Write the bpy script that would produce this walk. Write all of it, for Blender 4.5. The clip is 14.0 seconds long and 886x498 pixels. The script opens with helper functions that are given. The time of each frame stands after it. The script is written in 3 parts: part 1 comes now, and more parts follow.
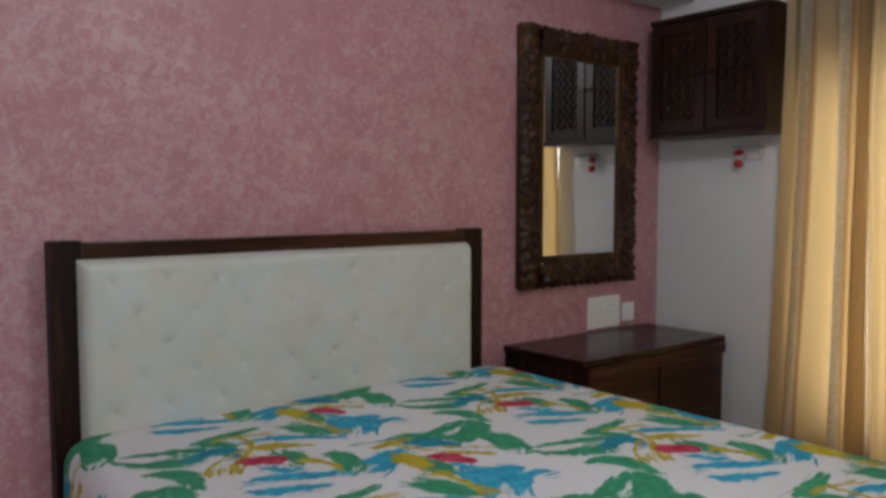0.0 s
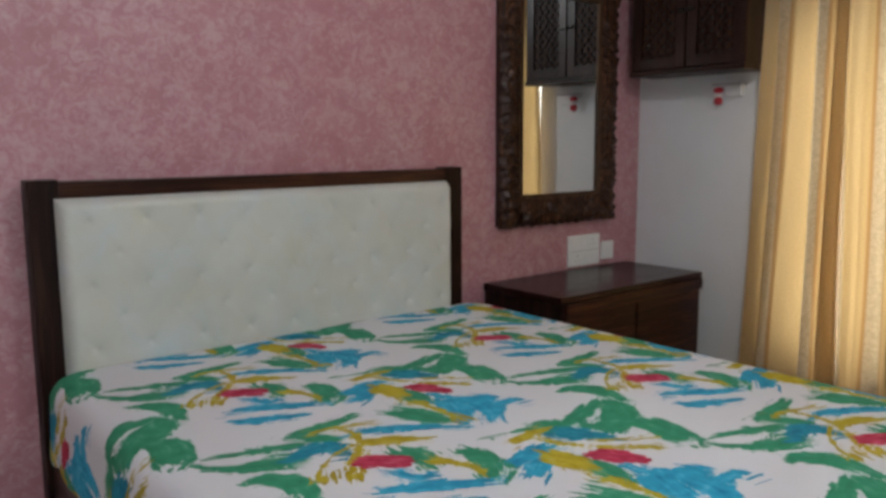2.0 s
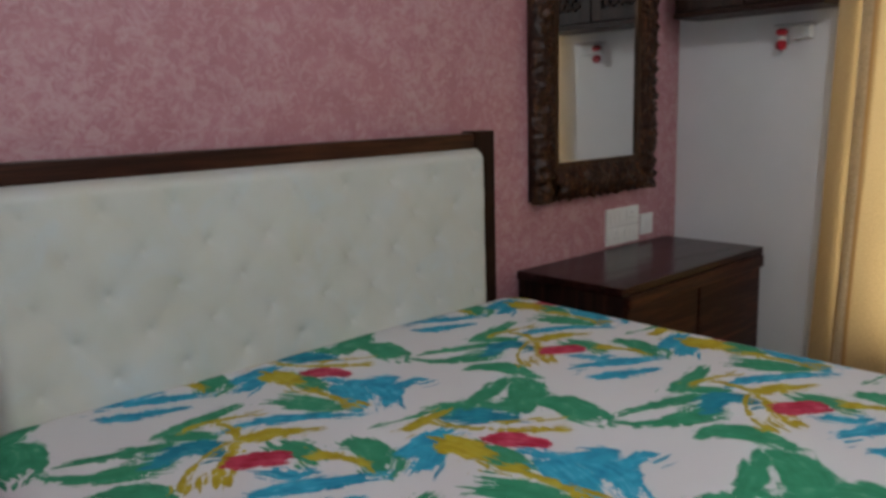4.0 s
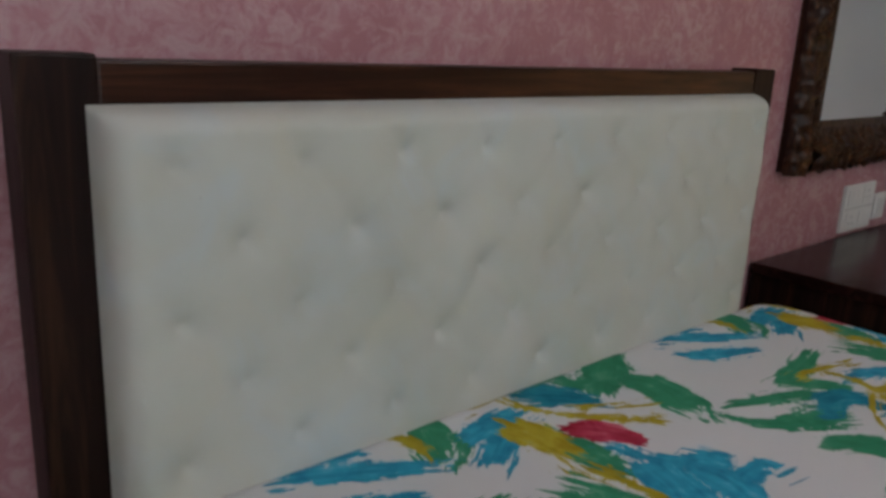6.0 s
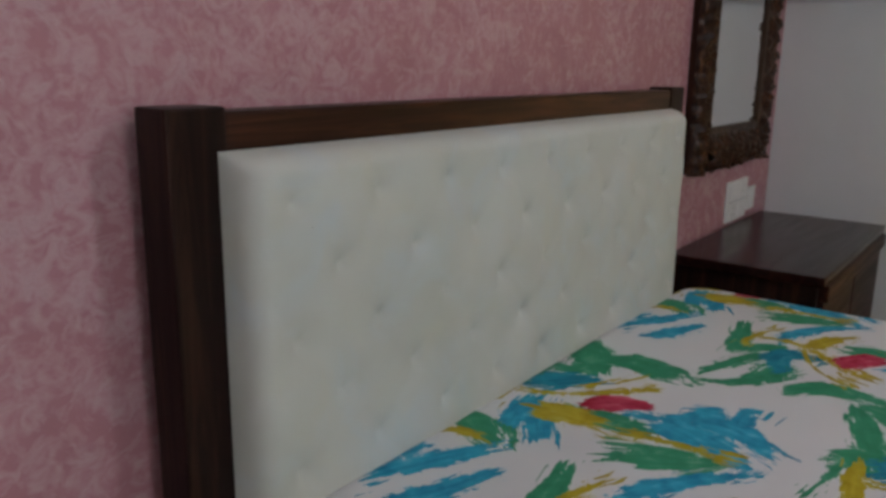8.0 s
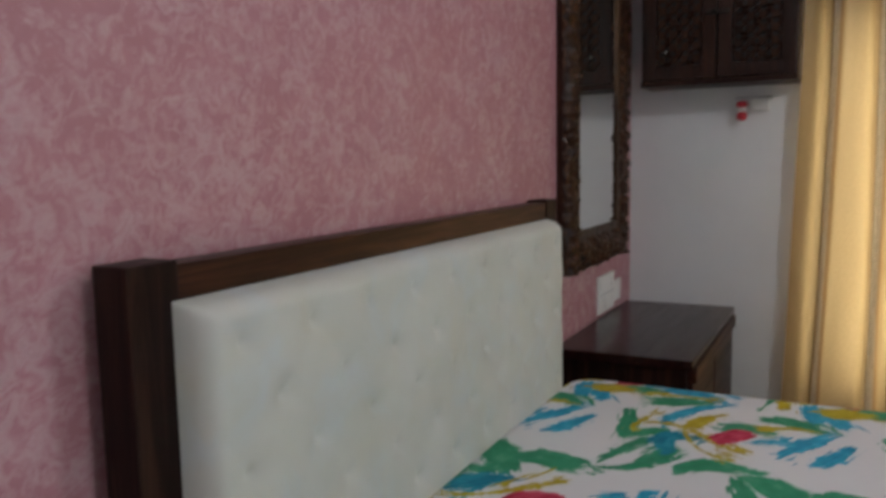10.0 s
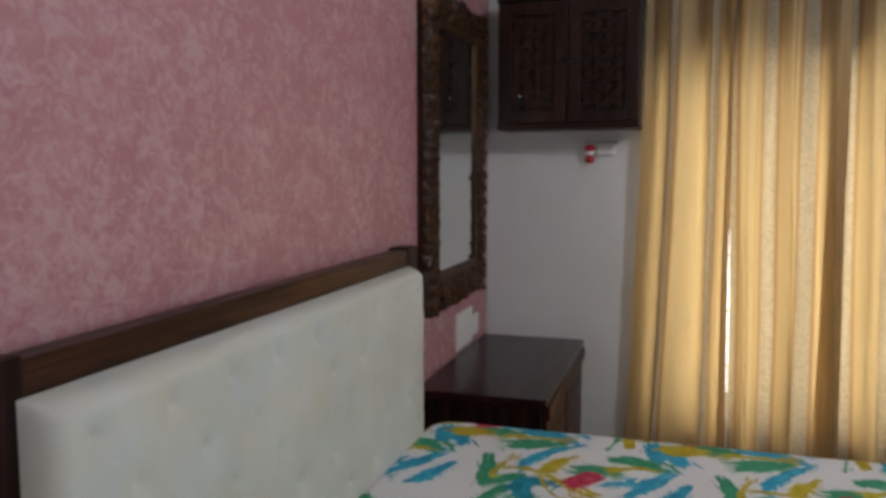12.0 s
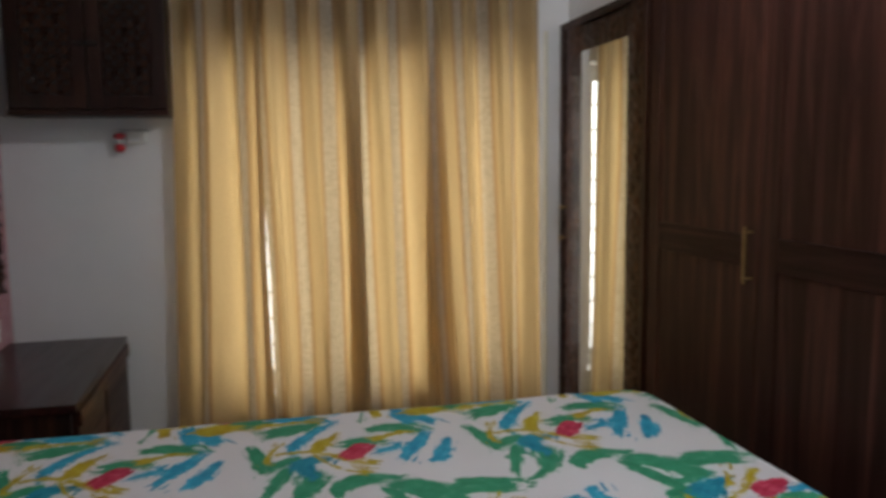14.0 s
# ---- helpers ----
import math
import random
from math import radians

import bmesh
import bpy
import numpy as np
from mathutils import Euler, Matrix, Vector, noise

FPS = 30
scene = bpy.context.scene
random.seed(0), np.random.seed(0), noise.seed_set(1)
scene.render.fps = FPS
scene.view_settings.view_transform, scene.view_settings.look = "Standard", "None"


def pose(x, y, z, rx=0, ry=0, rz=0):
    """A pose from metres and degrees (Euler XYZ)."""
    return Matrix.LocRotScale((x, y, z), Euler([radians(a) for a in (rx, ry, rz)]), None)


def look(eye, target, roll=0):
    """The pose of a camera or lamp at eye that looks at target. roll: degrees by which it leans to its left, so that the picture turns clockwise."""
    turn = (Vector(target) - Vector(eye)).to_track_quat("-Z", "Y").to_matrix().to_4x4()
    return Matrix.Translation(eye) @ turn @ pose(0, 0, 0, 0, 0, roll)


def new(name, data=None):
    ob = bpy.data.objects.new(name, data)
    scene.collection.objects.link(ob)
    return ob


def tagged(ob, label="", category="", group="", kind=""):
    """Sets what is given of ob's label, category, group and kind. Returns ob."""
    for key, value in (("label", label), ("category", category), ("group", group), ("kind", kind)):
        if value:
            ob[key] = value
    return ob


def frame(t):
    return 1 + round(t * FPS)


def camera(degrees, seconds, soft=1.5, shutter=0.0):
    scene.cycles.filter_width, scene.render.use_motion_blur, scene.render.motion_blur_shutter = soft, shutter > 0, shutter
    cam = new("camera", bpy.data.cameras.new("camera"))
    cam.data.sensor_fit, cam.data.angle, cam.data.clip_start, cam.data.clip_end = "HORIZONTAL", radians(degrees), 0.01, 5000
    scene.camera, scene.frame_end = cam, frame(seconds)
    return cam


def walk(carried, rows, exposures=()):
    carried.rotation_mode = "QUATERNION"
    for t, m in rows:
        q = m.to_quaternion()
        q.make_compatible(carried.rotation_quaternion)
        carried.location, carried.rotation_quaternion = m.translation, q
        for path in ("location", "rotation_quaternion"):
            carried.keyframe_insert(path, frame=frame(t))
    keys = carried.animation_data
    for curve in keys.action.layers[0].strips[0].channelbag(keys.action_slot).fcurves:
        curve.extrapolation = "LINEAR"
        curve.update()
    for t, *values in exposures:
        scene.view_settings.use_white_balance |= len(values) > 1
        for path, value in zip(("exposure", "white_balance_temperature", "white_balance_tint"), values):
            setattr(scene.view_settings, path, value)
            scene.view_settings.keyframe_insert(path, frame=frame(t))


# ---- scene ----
cam = camera(58.7, 14.0, soft=3.3, shutter=0.4)
PATH = [
    (0, (-0.164, -0.289, 1.292), (1.076, 1.275, 1.161), 0.0),
    (0.5, (-0.142, -0.322, 1.337), (1.103, 1.242, 1.268), -0.2),
    (0.8, (-0.140, -0.332, 1.335), (1.119, 1.223, 1.294), 0.1),
    (1, (-0.139, -0.339, 1.334), (1.126, 1.207, 1.25), 0.3),
    (1.5, (-0.152, -0.331, 1.293), (1.124, 1.197, 1.101), -0.4),
    (2, (-0.154, -0.335, 1.271), (1.098, 1.2, 1.0), -0.3),
    (4.5, (0.065, 0.544, 1.24), (1.405, 1.976, 0.846), -1.5),
    (5, (0.059, 0.774, 1.207), (1.285, 2.283, 0.738), 0.3),
    (5.5, (0.113, 1.009, 1.206), (1.303, 2.543, 0.724), 0.4),
    (6, (0.128, 1.2, 1.204), (1.413, 2.642, 0.684), 2.9),
    (6.5, (0.08, 1.364, 1.228), (1.543, 2.644, 0.757), -0.4),
    (7, (-0.005, 1.359, 1.222), (1.517, 2.56, 0.734), 0.4),
    (9.5, (-0.351, 1.233, 1.249), (1.303, 2.303, 0.902), -1.7),
    (10, (-0.338, 1.313, 1.293), (1.426, 2.229, 1.067), -1.1),
    (10.5, (-0.337, 1.32, 1.360), (1.481, 2.126, 1.172), -0.5),
    (11, (-0.331, 1.338, 1.412), (1.527, 2.069, 1.298), -0.8),
    (11.3, (-0.330, 1.325, 1.432), (1.550, 2.055, 1.356), -0.8),
    (11.5, (-0.329, 1.313, 1.445), (1.546, 1.999, 1.331), -0.5),
    (12, (-0.347, 1.32, 1.396), (1.555, 1.905, 1.199), -0.0),
    (12.5, (-0.35, 1.273, 1.397), (1.6, 1.611, 1.11), -0.3),
    (13, (-0.36, 1.266, 1.375), (1.625, 1.28, 1.129), -0.7),
    (13.5, (-0.368, 1.202, 1.386), (1.609, 1.019, 1.15), -0.8),
    (14, (-0.39, 1.17, 1.377), (1.545, 0.718, 1.155), -0.7),
]
EXPOSURES = [(0, -0.10), (0.5, -0.08), (1.0, -0.03), (1.5, 0.03), (2.0, 0.05), (2.4, 0.03), (4.5, -0.21), (5.0, -0.28), (6.5, -0.27), (7.0, -0.27), (9.5, -0.05), (11.0, -0.02), (12.0, -0.04), (12.5, -0.09), (13.0, -0.12), (13.5, -0.25), (14.0, -0.40)]
walk(cam, [(t, look(eye, target, roll)) for t, eye, target, roll in PATH], EXPOSURES)

# ---- world, sun, window light ----
world = bpy.data.worlds.new("world")
scene.world = world
world.use_nodes = True
wn, wl = world.node_tree.nodes, world.node_tree.links
sky = wn.new("ShaderNodeTexSky")
sky.sky_type, sky.sun_disc = "NISHITA", False
sky.sun_elevation, sky.sun_rotation = radians(48), radians(60)
wl.new(sky.outputs[0], wn["Background"].inputs[0])
wn["Background"].inputs[1].default_value = 0.12

sun = new("sun", bpy.data.lights.new("sun", "SUN"))
sun.data.energy, sun.data.angle, sun.data.color = 1.0, radians(12), (1.0, 0.95, 0.88)
sun.matrix_world = look((12, 5.2, 14.5), (0, 0, 0))


def area(name, eye, target, w, h, watts, colour):
    lamp = bpy.data.lights.new(name, "AREA")
    lamp.shape, lamp.size, lamp.size_y, lamp.energy, lamp.color = "RECTANGLE", w, h, watts, colour
    ob = new(name, lamp)
    ob.matrix_world = look(eye, target)
    return ob


area("window_daylight", (3.43, 0.66, 1.08), (0, 0.66, 1.06), 1.6, 1.58, 29.5, (1.0, 0.97, 0.92))
# added fill lamp outside the made-up south window, brightens the room
area("added_south_fill", (-0.45, -1.94, 1.62), (-0.45, 0, 2.10), 1.2, 1.35, 22, (0.90, 0.95, 1.0))
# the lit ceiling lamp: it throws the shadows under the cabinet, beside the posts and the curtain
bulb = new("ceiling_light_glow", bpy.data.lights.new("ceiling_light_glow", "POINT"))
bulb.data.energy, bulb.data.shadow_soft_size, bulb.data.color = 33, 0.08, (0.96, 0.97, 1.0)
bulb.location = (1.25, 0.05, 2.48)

# ---- materials ----


def material(name):
    m = bpy.data.materials.new(name)
    m.use_nodes = True
    nt = m.node_tree
    return m, nt, nt.nodes["Principled BSDF"]


def add(nt, kind, **values):
    node = nt.nodes.new(kind)
    for key, value in values.items():
        node.inputs[key.replace("_", " ")].default_value = value
    return node


def ramp(nt, fac, stops):
    node = nt.nodes.new("ShaderNodeValToRGB")
    e = node.color_ramp.elements
    while len(e) < len(stops):
        e.new(0.5)
    for el, (p, c) in zip(e, stops):
        el.position, el.color = p, (*c, 1) if len(c) == 3 else (c[0], c[0], c[0], 1)
    nt.links.new(fac, node.inputs[0])
    return node.outputs[0]


def noise_out(nt, vec, scale, detail=4.0, rough=0.55, distortion=0.0):
    node = add(nt, "ShaderNodeTexNoise", Scale=scale, Detail=detail, Roughness=rough, Distortion=distortion)
    if vec is not None:
        nt.links.new(vec, node.inputs["Vector"])
    return node.outputs["Fac"]


def obj_coords(nt, scale=(1, 1, 1), kind="Object"):
    tc = nt.nodes.new("ShaderNodeTexCoord")
    mp = nt.nodes.new("ShaderNodeMapping")
    mp.inputs["Scale"].default_value = scale
    nt.links.new(tc.outputs[kind], mp.inputs[0])
    return mp.outputs[0]


def mix(nt, fac, a, b, mode="MIX"):
    node = nt.nodes.new("ShaderNodeMix")
    node.data_type, node.blend_type = "RGBA", mode
    for sock, v in ((node.inputs[0], fac), (node.inputs[6], a), (node.inputs[7], b)):
        if isinstance(v, (int, float)):
            sock.default_value = v
        elif isinstance(v, tuple):
            sock.default_value = (*v, 1)
        else:
            nt.links.new(v, sock)
    return node.outputs[2]


def math_node(nt, op, a, b=None, c=None):
    node = nt.nodes.new("ShaderNodeMath")
    node.operation = op
    for sock, v in zip(node.inputs, (a, b, c)):
        if v is None:
            continue
        if isinstance(v, (int, float)):
            sock.default_value = v
        else:
            nt.links.new(v, sock)
    return node.outputs[0]


def bump(nt, bsdf, height, strength, distance=0.002):
    node = add(nt, "ShaderNodeBump", Strength=strength, Distance=distance)
    nt.links.new(height, node.inputs["Height"])
    nt.links.new(node.outputs[0], bsdf.inputs["Normal"])


def plain(name, colour, rough=0.5, metal=0.0, vary=0.08, scale=30.0, bumps=0.1):
    m, nt, b = material(name)
    co = obj_coords(nt)
    n = noise_out(nt, co, scale)
    dark = tuple(c * (1 - vary * 2) for c in colour)
    lite = tuple(min(1, c * (1 + vary)) for c in colour)
    nt.links.new(ramp(nt, n, [(0.3, dark), (0.7, lite)]), b.inputs["Base Color"])
    b.inputs["Roughness"].default_value, b.inputs["Metallic"].default_value = rough, metal
    if bumps:
        bump(nt, b, noise_out(nt, co, scale * 4), bumps, 0.001)
    return m


def pink_wall():
    """Rose paint under a silvery glaze dragged on in short crossing dabs."""
    m, nt, b = material("rose_textured_paint")
    co = obj_coords(nt)
    big = noise_out(nt, co, 2.0, 3)
    cloud = noise_out(nt, co, 9, 4, 0.6, 0.8)
    dab = noise_out(nt, co, 20, 4, 0.6, 1.4)
    fleck = noise_out(nt, co, 31, 4, 0.62, 1.2)
    ridge = math_node(nt, "SUBTRACT", 1.0, math_node(nt, "MULTIPLY", math_node(nt, "ABSOLUTE", math_node(nt, "SUBTRACT", dab, 0.5)), 5.0))
    s = math_node(nt, "ADD", math_node(nt, "MULTIPLY", ridge, 0.26), math_node(nt, "MULTIPLY", fleck, 1.05))
    s = math_node(nt, "ADD", s, math_node(nt, "MULTIPLY", math_node(nt, "SUBTRACT", cloud, 0.5), 0.42))
    s = math_node(nt, "ADD", s, math_node(nt, "MULTIPLY", math_node(nt, "SUBTRACT", big, 0.5), 0.5))
    mask = ramp(nt, s, [(0.66, (0,)), (1.04, (1,))])
    base = ramp(nt, cloud, [(0.3, (0.41, 0.180, 0.208)), (0.7, (0.47, 0.222, 0.252))])
    nt.links.new(mix(nt, mask, base, (0.545, 0.345, 0.37)), b.inputs["Base Color"])
    nt.links.new(ramp(nt, mask, [(0, (0.50,)), (1, (0.27,))]), b.inputs["Roughness"])
    bump(nt, b, s, 0.35, 0.003)
    return m


def wood(name, dark, lite, axis="Z", rough=0.32, scale=1.0, gloss=0.2):
    m, nt, b = material(name)
    stretch = {"X": (0.9, 14, 14), "Y": (14, 0.9, 14), "Z": (14, 14, 0.9)}[axis]
    co = obj_coords(nt, tuple(v * scale for v in stretch))
    grain = noise_out(nt, co, 2.2, 7, 0.62, 1.2)
    broad = noise_out(nt, obj_coords(nt, tuple(v * 0.25 for v in stretch)), 1.6, 3, 0.5, 0.6)
    col = ramp(nt, grain, [(0.28, tuple(c * 0.45 for c in dark)), (0.5, dark), (0.72, lite)])
    col = mix(nt, 0.6, col, ramp(nt, broad, [(0.3, (0.45, 0.42, 0.42)), (0.7, (1, 1, 1))]), "MULTIPLY")
    nt.links.new(col, b.inputs["Base Color"])
    b.inputs["Specular IOR Level"].default_value = gloss
    nt.links.new(ramp(nt, grain, [(0.2, (rough + 0.15,)), (0.8, (rough - 0.04,))]), b.inputs["Roughness"])
    bump(nt, b, grain, 0.15, 0.0015)
    return m


MOTIF_X, MOTIF_Y, RED_X, RED_Y = 0.886, 0.604, 1.60, 1.543
INKS = {
    "green": ((0.026, 0.22, 0.115), (0.05, 0.31, 0.17)),
    "teal": ((0.006, 0.16, 0.25), (0.02, 0.28, 0.38)),
    "blue": ((0.012, 0.22, 0.38), (0.045, 0.42, 0.60)),
    "yellow": ((0.34, 0.25, 0.008), (0.52, 0.42, 0.035)),
    "red": ((0.31, 0.004, 0.027), (0.58, 0.06, 0.12)),
}
# brush strokes by ink: start, bend and end from the red flower, then half width at each
GREEN_A = [
    (-0.096, 0.244, -0.012, 0.249, 0.102, 0.274, 0.006, 0.026, 0.008),
    (-0.087, 0.234, -0.047, 0.203, -0.019, 0.159, 0.008, 0.03, 0.015),
    (-0.274, 0.249, -0.199, 0.227, -0.094, 0.188, 0.004, 0.02, 0.014),
    (-0.315, 0.236, -0.266, 0.166, -0.153, 0.129, 0.004, 0.022, 0.032),
    (-0.272, 0.08, -0.208, 0.032, -0.218, -0.068, 0.008, 0.038, 0.014),
    (-0.462, -0.096, -0.365, -0.069, -0.277, -0.043, 0.018, 0.026, 0.016),
    (-0.257, -0.065, -0.294, -0.123, -0.387, -0.176, 0.022, 0.046, 0.03),
    (-0.415, -0.109, -0.414, -0.148, -0.379, -0.162, 0.018, 0.026, 0.03),
    (-0.232, -0.101, -0.253, -0.132, -0.278, -0.165, 0.003, 0.005, 0.003),
    (0.249, -0.043, 0.328, -0.058, 0.388, -0.067, 0.004, 0.012, 0.022),
]
GREEN_B = [
    (0.374, -0.07, 0.412, -0.081, 0.41, -0.127, 0.022, 0.034, 0.028),
    (-0.341, -0.186, -0.306, -0.232, -0.331, -0.307, 0.012, 0.048, 0.03),
    (-0.307, 0.317, -0.296, 0.281, -0.338, 0.241, 0.02, 0.018, 0.008),
    (0.054, 0.013, 0.07, -0.023, 0.055, -0.075, 0.024, 0.034, 0.014),
    (0.143, -0.059, 0.158, -0.108, 0.121, -0.181, 0.012, 0.036, 0.022),
    (0.17, -0.152, 0.167, -0.185, 0.112, -0.218, 0.012, 0.014, 0.01),
    (0.294, 0.373, 0.292, 0.288, 0.295, 0.23, 0.015, 0.034, 0.016),
    (0.17, 0.234, 0.205, 0.174, 0.246, 0.103, 0.006, 0.034, 0.02),
    (0.214, 0.246, 0.233, 0.192, 0.244, 0.132, 0.012, 0.02, 0.016),
    (0.186, 0.117, 0.233, 0.087, 0.257, 0.08, 0.004, 0.007, 0.003),
]
TEAL = [
    (-0.143, 0.13, -0.063, 0.142, -0.056, 0.083, 0.016, 0.032, 0.014),
    (0.383, -0.133, 0.416, -0.161, 0.446, -0.206, 0.028, 0.036, 0.014),
]
BLUE = [
    (0.023, 0.168, 0.133, 0.133, 0.251, 0.031, 0.008, 0.022, 0.004),
    (-0.016, -0.062, -0.007, -0.1, 0.02, -0.106, 0.014, 0.018, 0.008),
    (-0.091, -0.116, -0.014, -0.147, 0.112, -0.218, 0.012, 0.026, 0.006),
    (-0.133, -0.179, -0.083, -0.213, 0.012, -0.242, 0.006, 0.026, 0.006),
    (0.189, -0.175, 0.243, -0.165, 0.314, -0.16, 0.01, 0.03, 0.016),
    (0.178, -0.242, 0.225, -0.213, 0.272, -0.195, 0.018, 0.03, 0.022),
    (0.35, 0.274, 0.362, 0.204, 0.415, 0.165, 0.014, 0.022, 0.028),
    (0.339, 0.192, 0.309, 0.128, 0.269, 0.06, 0.034, 0.036, 0.014),
    (0.388, 0.162, 0.378, 0.097, 0.338, 0.045, 0.028, 0.036, 0.012),
    (-0.505, 0.103, -0.432, 0.114, -0.405, 0.094, 0.018, 0.02, 0.012),
]
YELLOW = [
    (-0.035, 0.231, 0.037, 0.224, 0.104, 0.202, 0.006, 0.012, 0.004),
    (0.024, 0.21, 0.011, 0.112, -0.104, -0.01, 0.008, 0.014, 0.02),
    (-0.01, 0.109, -0.104, 0.064, -0.161, -0.003, 0.003, 0.006, 0.004),
    (0.014, 0.109, 0.069, 0.089, 0.134, 0.052, 0.012, 0.03, 0.006),
    (0.074, -0.059, 0.108, -0.12, 0.101, -0.194, 0.016, 0.012, 0.006),
    (0.259, -0.093, 0.313, -0.087, 0.377, -0.081, 0.008, 0.018, 0.006),
    (0.33, -0.098, 0.361, -0.203, 0.469, -0.31, 0.008, 0.012, 0.014),
    (0.272, -0.195, 0.28, -0.229, 0.279, -0.285, 0.022, 0.044, 0.02),
    (0.263, 0.254, 0.275, 0.173, 0.275, 0.084, 0.016, 0.014, 0.006),
    (0.265, -0.259, 0.253, -0.293, 0.246, -0.322, 0.006, 0.006, 0.003),
    (-0.482, -0.206, -0.427, -0.24, -0.366, -0.27, 0.003, 0.004, 0.002),
]
RED = [
    (-0.036, 0.020, -0.008, 0.003, 0.016, -0.014, 0.036, 0.047, 0.036),
    (0.350, -0.262, 0.371, -0.287, 0.388, -0.325, 0.034, 0.050, 0.026),
]
STROKES = {"green": GREEN_A + GREEN_B, "teal": TEAL, "blue": BLUE, "yellow": YELLOW, "red": RED}
SPREAD = {"green": 0.98, "teal": 1.08, "blue": 1.04, "yellow": 0.90, "red": 0.71}


def ink_fields(u, v):
    """For each ink: distance to the nearest stroke's edge, place across and along it and nearness to its ends, repeated over the cloth."""
    fields = {}
    u = u - 0.035 * (RED_Y - v)
    for ink, strokes in STROKES.items():
        best, across, along, ends = np.full(u.shape, 9.0), np.zeros(u.shape), np.zeros(u.shape), np.zeros(u.shape)
        for k, (ax, ay, bx, by, cx, cy, wa, wb, wc) in enumerate(strokes):
            du = (u - RED_X - bx + MOTIF_X / 2) % MOTIF_X - MOTIF_X / 2
            dv = (v - RED_Y - by + MOTIF_Y / 2) % MOTIF_Y - MOTIF_Y / 2
            near = np.nonzero(du * du + dv * dv < 0.24 ** 2)[0]
            du, dv = du[near], dv[near]
            ax, ay, cx, cy = ax - bx, ay - by, cx - bx, cy - by
            wa, wc = wa * 1.2 + 0.003, wc * 1.2 + 0.003
            tx, ty = cx - ax, cy - ay
            ln = math.hypot(tx, ty)
            for i in range(15):
                f = i / 14
                g = 1 - f
                px = g * g * ax - f * g * (ax + cx) + f * f * cx
                py = g * g * ay - f * g * (ay + cy) + f * f * cy
                w = SPREAD[ink] * (g * g * wa + 2 * f * g * (2 * wb - (wa + wc) / 2) + f * f * wc)
                ex, ey = du - px, dv - py
                d = np.sqrt(ex * ex + ey * ey) - w
                hit = d < best[near]
                idx = near[hit]
                best[idx] = d[hit]
                across[idx] = ((ey * tx - ex * ty) / ln)[hit] + 0.31 * k
                along[idx] = ((ex * tx + ey * ty) / ln)[hit] + f * ln
                ends[idx] = abs(2 * f - 1) ** 3
        fields[ink] = np.stack((np.minimum(best, 0.08), across, along, ends), axis=1)
    return fields


def print_cloth():
    m, nt, b = material("printed_cotton")
    uv = nt.nodes.new("ShaderNodeUVMap")
    uv.uv_map = "cloth"
    wash = noise_out(nt, uv.outputs[0], 26, 3, 0.6, 0.5)
    ragged = noise_out(nt, uv.outputs[0], 38, 3, 0.62, 0.6)
    col = (0.70, 0.695, 0.71)
    for ink, (dark, lite) in INKS.items():
        at = nt.nodes.new("ShaderNodeAttribute")
        at.attribute_name = "ink_" + ink
        sep = nt.nodes.new("ShaderNodeSeparateXYZ")
        nt.links.new(at.outputs["Color"], sep.inputs[0])
        bristle_at = nt.nodes.new("ShaderNodeCombineXYZ")
        nt.links.new(math_node(nt, "MULTIPLY", sep.outputs[1], 95.0), bristle_at.inputs[0])
        nt.links.new(math_node(nt, "MULTIPLY", sep.outputs[2], 9.0), bristle_at.inputs[1])
        bristle = noise_out(nt, bristle_at.outputs[0], 1.0, 2, 0.6)
        edge = math_node(nt, "ADD", sep.outputs[0], math_node(nt, "MULTIPLY", math_node(nt, "SUBTRACT", bristle, 0.5), math_node(nt, "MULTIPLY_ADD", at.outputs["Alpha"], 0.10 if ink != "red" else 0.02, 0.042 if ink != "red" else 0.026)))
        edge = math_node(nt, "ADD", edge, math_node(nt, "MULTIPLY", math_node(nt, "SUBTRACT", ragged, 0.5), 0.034 if ink != "red" else 0.020))
        mr = nt.nodes.new("ShaderNodeMapRange")
        mr.inputs["From Min"].default_value, mr.inputs["From Max"].default_value = 0.0012, -0.0012
        nt.links.new(edge, mr.inputs["Value"])
        tone = math_node(nt, "ADD", math_node(nt, "MULTIPLY", wash, 0.55), math_node(nt, "MULTIPLY", bristle, 0.45))
        mask = math_node(nt, "MULTIPLY", mr.outputs[0], ramp(nt, tone, [(0.56, (1,)), (0.74, (0.72,))]))
        col = mix(nt, mask, col, ramp(nt, tone, [(0.36, dark), (0.60, lite)]))
    nt.links.new(col, b.inputs["Base Color"])
    b.inputs["Roughness"].default_value = 0.75
    b.inputs["Specular IOR Level"].default_value = 0.15
    weave = noise_out(nt, uv.outputs[0], 600, 2)
    bump(nt, b, weave, 0.12, 0.0006)
    return m


